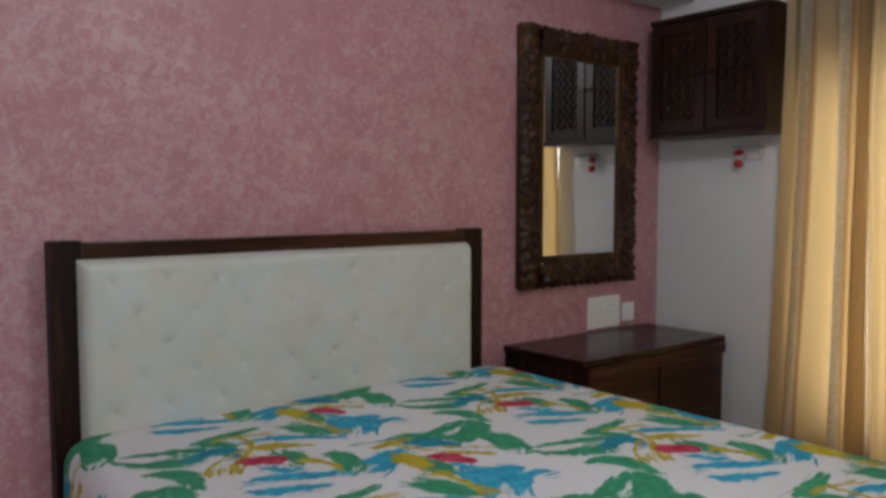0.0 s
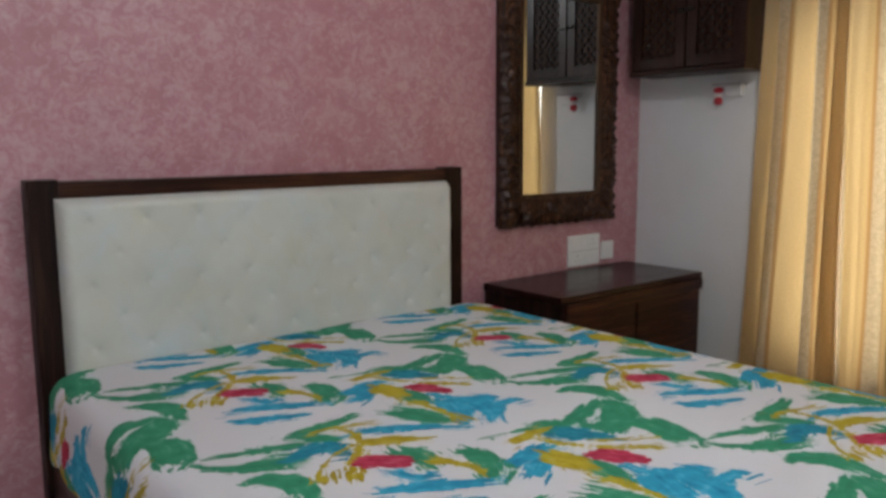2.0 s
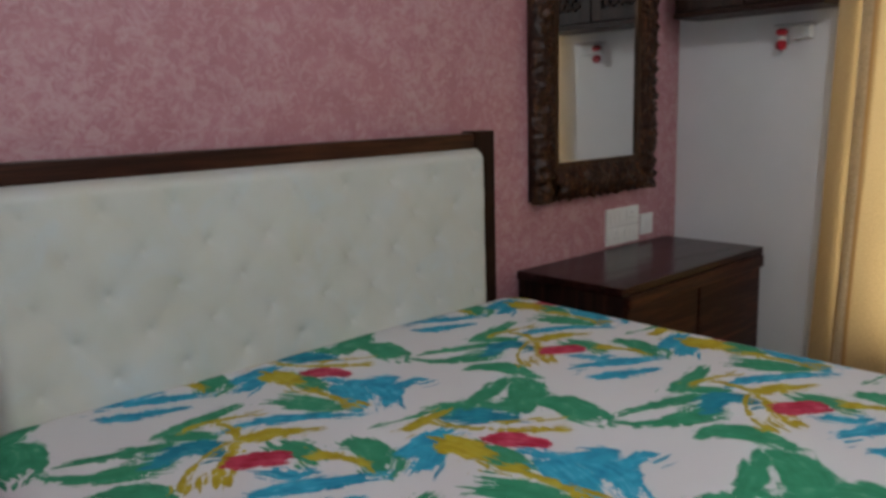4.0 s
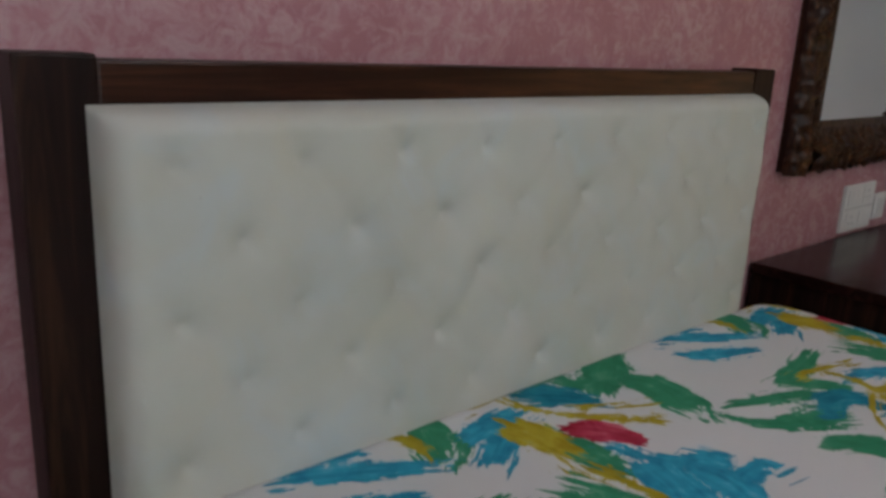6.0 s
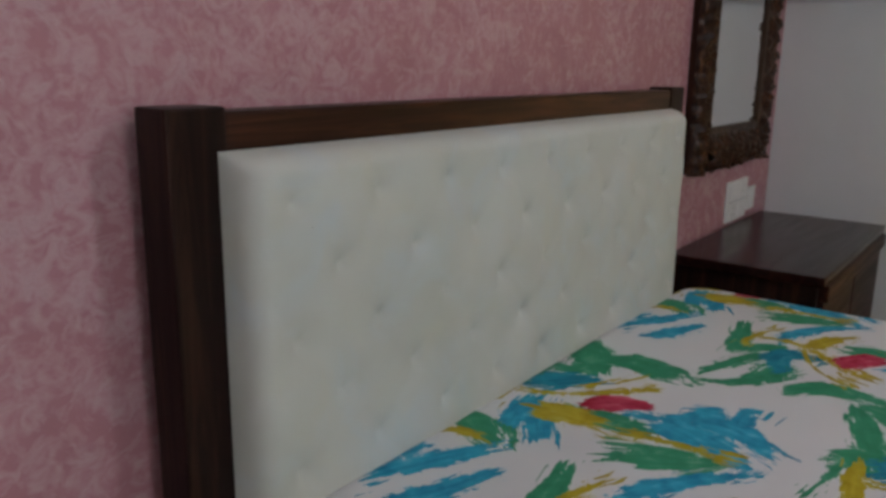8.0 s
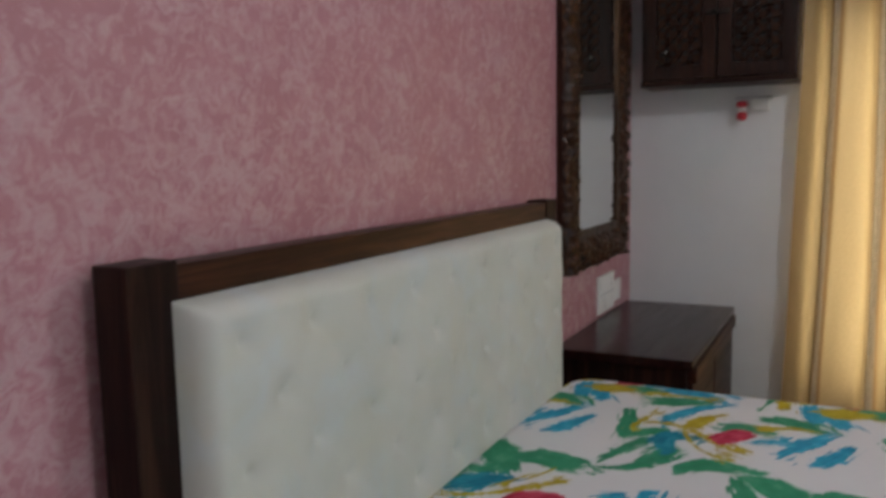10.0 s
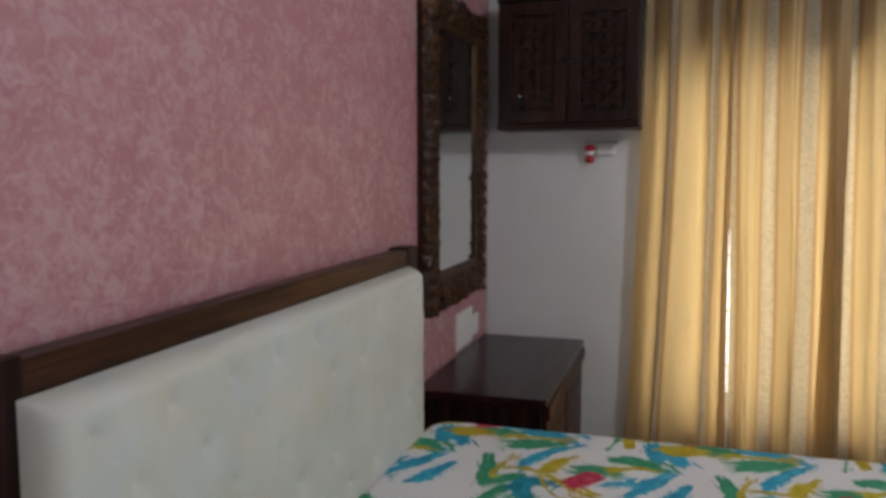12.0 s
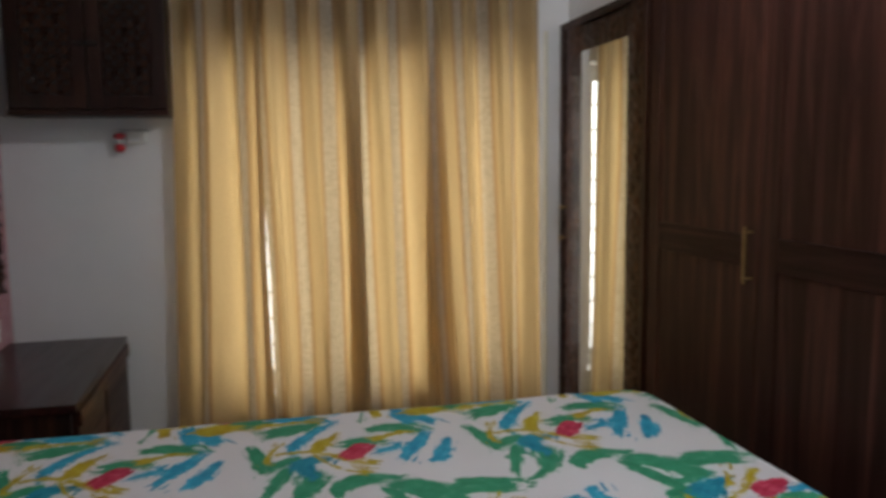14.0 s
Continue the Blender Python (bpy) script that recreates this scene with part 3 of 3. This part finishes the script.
def chest():
    x0, x1, y0, y1, top = 2.130, 3.110, 1.732, 2.186, 0.655
    t = thing("chest_of_drawers", ((x0 + x1) / 2, (y0 + y1) / 2, 0), "dark polished wooden chest standing in the corner", "chest")
    part("top", boxed(x0, x1, y0, y1, top - 0.03, top, 0.004), M_TOP, t, "glossy dark red-brown top")
    part("side", boxed(x0 + 0.01, x0 + 0.035, y0 + 0.02, y1, 0.0, top - 0.03, 0.002), M_POST, t)
    part("side", boxed(x1 - 0.035, x1 - 0.01, y0 + 0.02, y1, 0.0, top - 0.03, 0.002), M_POST, t)
    part("back", boxed(x0 + 0.035, x1 - 0.035, y1 - 0.02, y1, 0.05, top - 0.03), M_WOOD_X, t)
    part("base", boxed(x0 + 0.035, x1 - 0.035, y0 + 0.04, y1 - 0.02, 0.05, 0.08), M_WOOD_X, t)
    part("front_rail", boxed(x0 + 0.035, x1 - 0.004, y0 - 0.007, y0 + 0.03, top - 0.080, top - 0.031, 0.005), M_WOOD_CHEST, t)
    xm = (x0 + x1) / 2
    part("plinth", boxed(x0 + 0.035, x1 - 0.035, y0 + 0.05, y0 + 0.07, 0.0, 0.05), M_WOOD_X, t)
    for a, b in ((x0 + 0.04, xm - 0.008), (xm + 0.008, x1 - 0.012)):
        part("door", boxed(a, b, y0 + 0.004, y0 + 0.026, 0.06, top - 0.078, 0.003), M_WOOD_CHEST, t)
    return t


chest()

# ---- carved wall mirror ----


def carve_bar(bm, p, q, width, depth, inward, out, seed, step=0.006, scallop=1.0):
    """One carved frame member: an embossed strip from p to q that widens along inward."""
    p, q, inward, out = Vector(p), Vector(q), Vector(inward), Vector(out)
    ln = (q - p).length
    n, k = max(2, int(ln / step)), 12
    d = (q - p).normalized()
    rows = []
    for i in range(n + 1):
        s = ln * i / n
        row = []
        for j in range(k + 1):
            w = j / k
            prof = 0.35 + 0.65 * math.sin(math.pi * min(1, w * 1.15)) ** 0.6 if w < 0.87 else 0.45
            leaf = noise.noise(Vector((s * 38 + seed, w * width * 42, seed * 1.7))) + 0.6 * noise.noise(Vector((s * 85, w * width * 90, seed)))
            sc = 0.35 * math.sin(s * 2 * math.pi / 0.055 + 3.5 * math.sin(w * math.pi * 2))
            h = depth * max(0.10, prof + 0.55 * leaf + sc * 0.45 * scallop if w < 0.87 else prof)
            edge = scallop * (0.006 * math.sin(s * 2 * math.pi / 0.05) + 0.006 * noise.noise(Vector((s * 40, seed, 0)))) if j == 0 else 0.0
            row.append(bm.verts.new(p + d * s + inward * (w * width + edge) + out * h))
        row.append(bm.verts.new(p + d * s + inward * width))
        row.insert(0, bm.verts.new(p + d * s))
        rows.append(row)
    for i in range(n):
        for j in range(k + 2):
            bm.faces.new((rows[i][j], rows[i + 1][j], rows[i + 1][j + 1], rows[i][j + 1]))
    return bm


def wall_mirror():
    x0, x1, z0, z1 = 2.206, 2.985, 0.888, 2.034
    gx0, gx1, gz0, gz1 = 2.325, 2.856, 1.015, 1.922
    y = YN - 0.022
    t = thing("wall_mirror", ((x0 + x1) / 2, y, z0), "tall mirror in a carved dark wooden frame on the pink wall", "mirror")
    out = (0, -1, 0)
    dp = 0.034
    part("carved_stile", carve_bar(bmesh.new(), (x0, y, z0), (x0, y, z1), gx0 - x0, dp, (1, 0, 0), out, 1.3), M_CARVED, t, "", True)
    part("carved_stile", carve_bar(bmesh.new(), (x1, y, z0), (x1, y, z1), x1 - gx1, dp, (-1, 0, 0), out, 5.1), M_CARVED, t, "", True)
    part("carved_rail", carve_bar(bmesh.new(), (gx0 - 0.004, y, z0), (gx1 + 0.004, y, z0), gz0 - z0, dp, (0, 0, 1), out, 9.2), M_CARVED, t, "", True)
    part("carved_rail", carve_bar(bmesh.new(), (gx0 - 0.004, y, z1), (gx1 + 0.004, y, z1), z1 - gz1, dp, (0, 0, -1), out, 12.7), M_CARVED, t, "", True)
    part("mirror_glass", boxed(gx0 - 0.01, gx1 + 0.01, y - 0.010, y - 0.004, gz0 - 0.01, gz1 + 0.01), M_MIRROR, t, "clear silvered glass")
    part("backboard", boxed(x0 + 0.006, x1 - 0.006, y - 0.004, YN - 0.001, z0 + 0.006, z1 - 0.006), M_WOOD_Z, t)
    for a, b, c, d in ((gx0 - 0.004, gx0 + 0.016, gz0, gz1), (gx1 - 0.016, gx1 + 0.004, gz0, gz1), (gx0 + 0.016, gx1 - 0.016, gz0 - 0.004, gz0 + 0.016), (gx0 + 0.016, gx1 - 0.016, gz1 - 0.016, gz1 + 0.004)):
        part("inner_slip", boxed(a, b, y - 0.020, y - 0.006, c, d, 0.004), M_SLIP, t, "plain brown inner moulding")


wall_mirror()

# ---- lattice cabinet on the white wall ----


def lattice(x, y0, y1, z0, z1, s, r, t, depth):
    """Interlaced rings on a diagonal grid, crossed by slanting bars and cut to the door's opening."""
    bm = bmesh.new()
    ny, nz = round((y1 - y0) / s), round((z1 - z0) / s)
    sy, sz = (y1 - y0) / ny, (z1 - z0) / nz

    def strip(path, front):
        prev = None
        for inner, outer in path:
            pts = []
            for (py, pz), dx in ((inner, front), (outer, front), (outer, depth), (inner, depth)):
                pts.append(bm.verts.new((x + dx, min(max(py, y0), y1), min(max(pz, z0), z1))))
            if prev:
                for q in range(4):
                    bm.faces.new((prev[q], pts[q], pts[(q + 1) % 4], prev[(q + 1) % 4]))
            prev = pts

    for i in range(ny + 1):
        for j in range(nz + 1):
            if (i + j) % 2:
                continue
            cy, cz = y0 + i * sy, z0 + j * sz
            ring_path = []
            for k in range(25):
                a = 2 * math.pi * k / 24
                c, sn = math.cos(a), math.sin(a)
                ring_path.append(((cy + (r - t) * c, cz + (r - t) * sn), (cy + (r + t) * c, cz + (r + t) * sn)))
            strip(ring_path, 0.0)
            for dy in (1, -1):
                ey, ez = cy + dy * sy, cz + sz
                if not (y0 - 1e-6 <= ey <= y1 + 1e-6 and ez <= z1 + 1e-6):
                    continue
                oy, oz = 0.7 * t * dy, -0.7 * t
                strip([((cy + oy, cz + oz), (cy - oy, cz - oz)), ((ey + oy, ez + oz), (ey - oy, ez - oz))], 0.0015)
    bmesh.ops.dissolve_degenerate(bm, dist=1e-5, edges=bm.edges)
    bmesh.ops.recalc_face_normals(bm, faces=bm.faces)
    return bm


def lattice_cabinet():
    y0, y1, z0, z1 = 1.512, 2.107, 1.577, 2.130
    xf, xb = 3.020, XE - 0.001
    t = thing("lattice_cabinet", (xb, (y0 + y1) / 2, z0), "dark wooden wall cabinet with two lattice doors", "cabinet")
    part("side", boxed(xf + 0.004, xb, y0, y0 + 0.018, z0, z1, 0.002), M_POLISH_Z, t)
    part("side", boxed(xf + 0.004, xb, y1 - 0.018, y1, z0, z1, 0.002), M_POLISH_Z, t)
    part("top", boxed(xf - 0.006, xb, y0 - 0.006, y1 + 0.006, z1 - 0.02, z1 + 0.004, 0.003), M_POLISH_Y, t)
    part("bottom", boxed(xf - 0.004, xb, y0 - 0.003, y1 + 0.003, z0 - 0.004, z0 + 0.018, 0.003), M_POLISH_Y, t)
    part("back", boxed(xb - 0.008, xb, y0 + 0.018, y1 - 0.018, z0 + 0.018, z1 - 0.02), M_POLISH_Z, t)
    ym = (y0 + y1) / 2
    for a, b, hinge in ((y0 + 0.004, ym - 0.003, 1), (ym + 0.003, y1 - 0.004, -1)):
        zz0, zz1 = z0 + 0.022, z1 - 0.024
        d = part("door", door_frame(xf, a, b, zz0, zz1, 0.055), M_POLISH_Z, t)
        part("lattice", lattice(xf + 0.006, a + 0.055, b - 0.055, zz0 + 0.055, zz1 - 0.055, 0.047, 0.040, 0.0055, 0.008), M_LATTICE, d)
        if hinge < 0:
            part("stud", ball(bmesh.new(), (xf + 0.004, 2.011, 1.712), 0.007, (0.6, 0.8, 1.2)), M_CHROME, d, "small shiny metal stud", True)
        # added near-black matt panel that keeps the lattice holes dark
        part("backing", boxed(xf + 0.016, xf + 0.019, a + 0.05, b - 0.05, zz0 + 0.05, zz1 - 0.05), M_LATTICE_BACK, d, "near-black matt panel behind the lattice")
    bm = boxed(xf - 0.010, xf - 0.001, ym - 0.045, ym + 0.045, 1.845, 1.865, 0.003)
    ball(bm, (xf - 0.014, ym + 0.012, 1.855), 0.009)
    part("latch", bm, M_IRON, t, "dark iron latch")


def door_frame(x, a, b, z0, z1, w):
    bm = bmesh.new()
    box(bm, x, x + 0.02, a, a + w, z0, z1, 0.003)
    box(bm, x, x + 0.02, b - w, b, z0, z1, 0.003)
    box(bm, x, x + 0.019, a + w - 0.001, b - w + 0.001, z0, z0 + w, 0.003)
    box(bm, x, x + 0.019, a + w - 0.001, b - w + 0.001, z1 - w, z1, 0.003)
    return bm


lattice_cabinet()

# ---- curtains ----
ROD_X, ROD_Z = 3.125, 2.292


def curtain_rod():
    t = thing("curtain_rod", (ROD_X, 0.75, ROD_Z), "round brushed steel curtain rod on wall brackets", "curtain rod")
    part("rod", cyl(bmesh.new(), (ROD_X, -0.20, ROD_Z), (ROD_X, 1.70, ROD_Z), 0.0125), M_STEEL, t, "", True)
    part("finial", cyl(bmesh.new(), (ROD_X, 1.70, ROD_Z), (ROD_X, 1.722, ROD_Z), 0.016), M_STEEL, t, "", True)
    part("finial", cyl(bmesh.new(), (ROD_X, -0.222, ROD_Z), (ROD_X, -0.20, ROD_Z), 0.016), M_STEEL, t, "", True)
    for y in (-0.15, 0.72, 1.60):
        bm = cyl(bmesh.new(), (ROD_X, y, ROD_Z - 0.016), (XE, y, ROD_Z - 0.016), 0.007)
        cyl(bm, (XE - 0.008, y, ROD_Z - 0.016), (XE - 0.0005, y, ROD_Z - 0.016), 0.025)
        part("bracket", bm, M_STEEL, t, "", True)


curtain_rod()


def curtain(yl_top, yl_bot, yr_top, yr_bot, waves, phase, seed, xoff=0.0, back=(0.0, 0.0), curl=0.0):
    """A hanging eyelet curtain. Its left and right edges may slant; folds drift and soften on the way down."""
    ztop, zbot = ROD_Z + 0.035, 0.06
    nu, nv = 150, 90
    verts, faces, uvs = [], [], []
    cloth = abs(yl_top - yr_top) * 1.55
    for j in range(nv + 1):
        v = j / nv
        z = ztop + (zbot - ztop) * v
        yl, yr = yl_top + (yl_bot - yl_top) * v ** 1.4, yr_top + (yr_bot - yr_top) * v ** 1.4
        for i in range(nu + 1):
            u = i / nu
            ph = 2 * math.pi * (waves * u) + phase
            drift = 0.7 * noise.noise(Vector((u * 2.3 + seed, v * 1.5, seed)))
            amp = 0.040 + 0.020 * noise.noise(Vector((u * 3 + seed * 2, v * 1.2, 7)))
            w = math.sin(ph + drift * min(1, v * 3))
            side = math.cos(ph + drift * min(1, v * 3))
            wav = math.copysign(abs(w) ** 0.75, w) + 0.32 * math.sin(2.0 * ph + 1.7 + 3.0 * drift + seed)
            x = ROD_X + xoff + amp * wav + 0.010 * noise.noise(Vector((u * 9 + seed, v * 4, 2))) * v
            if u > 0.86 and back[1]:
                f = (u - 0.86) / 0.14
                at = yr + (back[0] + (back[1] - back[0]) * v) * f
                x += 0.022 * math.sin(math.pi * min(1.0, f * 1.2))
            else:
                at = yl + (yr - yl) * (u / 0.86 if back[1] else u)
            y = at + (0.010 + 0.034 * max(0.0, noise.noise(Vector((u * 5 + seed * 3, 0.4, seed))) + 0.25)) * side * (0.5 + v) * math.sin(math.pi * u) ** 0.5 + 0.012 * noise.noise(Vector((u * 4, v * 2.5, seed + 5))) * v
            if curl and u > 0.9:
                f = ((u - 0.9) / 0.1) ** 1.5
                x += (ROD_X + curl - x) * f
                y -= 0.010 * f
            verts.append((x, y, z))
            uvs.append((u * cloth + seed * 0.37, z))
    for j in range(nv):
        for i in range(nu):
            a = j * (nu + 1) + i
            faces.append((a, a + 1, a + nu + 2, a + nu + 1))
    me = bpy.data.meshes.new("curtain")
    me.from_pydata(verts, [], faces)
    layer = me.uv_layers.new(name="cloth")
    for loop in me.loops:
        layer.data[loop.index].uv = uvs[loop.vertex_index]
    for p in me.polygons:
        p.use_smooth = True
    me.materials.append(M_CURTAIN)
    t = thing("curtain", (ROD_X, (yl_top + yr_top) / 2, 0.0), "long gold striped curtain glowing with daylight", "curtain", "curtains on the rod")
    me.transform(Matrix.Translation(-t.location))
    cl = new("cloth", me)
    cl.parent = t
    n = int(waves * 2)
    for k in range(n):
        u = (k * math.pi - phase) / (2 * math.pi * waves)
        if not 0.03 < u < 0.97:
            continue
        y = yl_top + (yr_top - yl_top) * u
        part("eyelet", ring(bmesh.new(), (ROD_X, y, ROD_Z), (0.5, 1, 0), 0.027, 0.006), M_STEEL, t, "", True)
    return t


curtain(1.495, 1.550, 1.146, 1.137, 2.5, 0.6, 1.0, 0.0, (0.02, 0.03))
curtain(1.160, 1.117, 0.715, 0.685, 3.0, 2.2, 2.0, 0.0, (0.05, 0.10))
curtain(0.745, 0.715, 0.335, 0.245, 2.5, 0.2, 3.0, 0.012, (0.06, 0.19))
curtain(0.352, 0.262, -0.105, -0.128, 2.5, 1.4, 4.0, -0.02, (0.0, 0.0), 0.010)

# ---- wardrobe side ----


def tall_mirror():
    y = -0.26
    x0, x1, z1 = 2.345, 3.205, 2.010
    gx0, gx1, gz0, gz1 = 2.528, 2.962, 0.20, 1.846
    t = thing("framed_door_mirror", ((x0 + x1) / 2, y - 0.02, 0), "tall mirror in a carved dark wooden frame by the window", "mirror")
    part("backboard", boxed(x0, x1, y - 0.036, y - 0.012, 0, z1, 0.002), M_WOOD_Z, t)
    out = (0, 1, 0)
    part("carved_stile", carve_bar(bmesh.new(), (x0 + 0.03, y - 0.012, 0), (x0 + 0.03, y - 0.012, z1 - 0.035), gx0 - x0 - 0.03, 0.016, (1, 0, 0), out, 21.3, 0.006, 0.35), M_CARVED, t, "", True)
    part("carved_stile", carve_bar(bmesh.new(), (x1 - 0.045, y - 0.012, 0), (x1 - 0.045, y - 0.012, z1 - 0.035), x1 - gx1 - 0.045, 0.016, (-1, 0, 0), out, 25.1, 0.006, 0.35), M_CARVED, t, "", True)
    part("carved_rail", carve_bar(bmesh.new(), (gx0 - 0.004, y - 0.012, z1 - 0.035), (gx1 + 0.004, y - 0.012, z1 - 0.035), z1 - gz1 - 0.035, 0.012, (0, 0, -1), out, 29.2, 0.006, 0.0), M_CARVED, t, "", True)
    part("carved_rail", carve_bar(bmesh.new(), (gx0 - 0.004, y - 0.012, 0), (gx1 + 0.004, y - 0.012, 0), gz0, 0.012, (0, 0, 1), out, 32.2, 0.006, 0.0), M_CARVED, t, "", True)
    part("mirror_glass", boxed(gx0 - 0.01, gx1 + 0.01, y - 0.012, y - 0.004, gz0 - 0.01, gz1 + 0.01), M_MIRROR, t, "clear silvered glass")
    for a, b, c, d in ((x0, x0 + 0.03, 0, z1), (x1 - 0.045, x1, 0, z1), (x0 + 0.03, x1 - 0.045, z1 - 0.035, z1)):
        part("outer_strip", boxed(a, b, y - 0.012, y + 0.006, c, d, 0.003), M_WOOD_Z, t, "plain red-brown outer moulding")
    hd = part("pull_handle", cyl(bmesh.new(), (3.152, y + 0.018, 1.012), (3.152, y + 0.018, 1.142), 0.0055, 12), M_IRON, t, "dark bar handle", True)
    for z in (1.15, 1.005):
        bm = ball(bmesh.new(), (3.152, y + 0.018, z), 0.012)
        cyl(bm, (3.152, y - 0.010, z), (3.152, y + 0.016, z), 0.006)
        part("knob", bm, M_BRASS, hd, "small brass end", True)


tall_mirror()


def wardrobe():
    y, x0, xm, x1, top = -0.262, 0.96, 1.648, 2.332, 2.30
    t = thing("wardrobe", ((x0 + x1) / 2, y - 0.3, 0), "tall dark wooden wardrobe with panelled doors", "wardrobe")
    part("carcass", boxed(x0, x1, y - 0.58, y - 0.024, 0.0, top, 0.003), M_VENEER_Z, t)
    for a, b in ((xm + 0.003, x1 - 0.004), (x0 + 0.004, xm - 0.003)):
        d = part("door", boxed(a, b, y - 0.022, y - 0.010, 0.06, top - 0.04, 0.002), M_VENEER_Z, t)
        w = 0.085
        part("stile", boxed(a, a + w, y - 0.010, y, 0.06, top - 0.04, 0.003), M_VENEER_Z, d)
        part("stile", boxed(b - w, b, y - 0.010, y, 0.06, top - 0.04, 0.003), M_VENEER_Z, d)
        for c, e in ((0.06, 0.16), (1.045, 1.145), (top - 0.14, top - 0.04)):
            part("rail", boxed(a + w, b - w, y - 0.010, y - 0.0005, c, e, 0.003), M_VENEER_X, d)
        for c, e in ((0.16, 1.045), (1.145, top - 0.14)):
            n = 4
            pw = (b - a - 2 * w) / n
            for i in range(n):
                part("plank", boxed(a + w + i * pw, a + w + (i + 1) * pw, y - 0.010, y - 0.0045, c, e, 0.0015, 1), M_VENEER_Z, d)
        if a > 1.6:
            hx = a + 0.03
            bm = boxed(hx - 0.0045, hx + 0.0045, y + 0.022, y + 0.028, 1.0, 1.17, 0.002)
            for z in (1.015, 1.155):
                cyl(bm, (hx, y - 0.001, z), (hx, y + 0.024, z), 0.004)
            part("handle", bm, M_BRASS, d, "slim brass bar handle")
    return t


wardrobe()

# ---- small things ----


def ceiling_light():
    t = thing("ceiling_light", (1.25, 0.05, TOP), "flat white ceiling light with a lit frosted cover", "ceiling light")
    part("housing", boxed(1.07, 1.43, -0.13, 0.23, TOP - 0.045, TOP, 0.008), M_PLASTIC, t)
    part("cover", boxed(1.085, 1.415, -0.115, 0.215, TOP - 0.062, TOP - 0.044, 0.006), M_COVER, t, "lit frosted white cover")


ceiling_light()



def switch_board():
    x0, x1, z0, z1 = 2.684, 2.912, 0.662, 0.815
    t = thing("switch_board", ((x0 + x1) / 2, YN, z0), "white plastic switch and socket plate above the chest", "switch board")
    part("plate", boxed(x0, x1, YN - 0.012, YN, z0, z1, 0.004), M_PLASTIC, t)
    zm = (z0 + z1) / 2
    part("frame_line", boxed(x0 + 0.010, x1 - 0.010, YN - 0.0135, YN - 0.0118, zm - 0.0012, zm + 0.0012), M_GREYP, t)
    for k in range(3):
        a = x0 + 0.018 + k * 0.031
        part("switch", boxed(a, a + 0.028, YN - 0.0165, YN - 0.011, zm + 0.012, z1 - 0.014, 0.002), M_PLASTIC, t)
        part("switch", boxed(x1 - 0.046 - k * 0.031, x1 - 0.018 - k * 0.031, YN - 0.0165, YN - 0.011, z0 + 0.014, zm - 0.012, 0.002), M_PLASTIC, t)
    for cx, cz in ((x1 - 0.060, (zm + z1) / 2), (x0 + 0.060, (z0 + zm) / 2)):
        sock = part("socket", boxed(cx - 0.034, cx + 0.034, YN - 0.0150, YN - 0.011, cz - 0.028, cz + 0.028, 0.002), M_PLASTIC, t)
        for dx, dz, r in ((0, 0.013, 0.0045), (-0.013, -0.009, 0.0035), (0.013, -0.009, 0.0035)):
            part("pin_hole", cyl(bmesh.new(), (cx + dx, YN - 0.0158, cz + dz), (cx + dx, YN - 0.0120, cz + dz), r, 10), M_GREYP, sock)


switch_board()


def small_socket():
    t = thing("wall_socket", (2.976, YN, 0.68), "small white plastic wall socket", "socket")
    part("plate", boxed(2.930, 3.022, YN - 0.011, YN, 0.680, 0.770, 0.004), M_PLASTIC, t)
    part("switch", boxed(2.955, 2.997, YN - 0.016, YN - 0.010, 0.698, 0.752, 0.002), M_PLASTIC, t)


small_socket()


def wall_hook():
    t = thing("wall_hook", (XE, 1.70, 1.45), "white plastic wall hook with a small red and white ornament", "hook")
    part("plate", boxed(XE - 0.030, XE, 1.622, 1.700, 1.468, 1.518, 0.006), M_PLASTIC, t)
    part("arm", boxed(XE - 0.06, XE, 1.612, 1.752, 1.519, 1.526, 0.002), M_GREYP, t)
    o = part("ornament", ball(bmesh.new(), (XE - 0.042, 1.728, 1.448), 0.022, (0.8, 1, 0.9)), M_RED, t, "red plastic", True)
    part("band", ball(bmesh.new(), (XE - 0.042, 1.728, 1.474), 0.018, (0.9, 1.1, 0.6)), M_PLASTIC, o, "white band", True)
    part("cap", ball(bmesh.new(), (XE - 0.042, 1.728, 1.497), 0.023, (0.8, 1.05, 0.65)), M_RED, o, "red cap", True)


wall_hook()
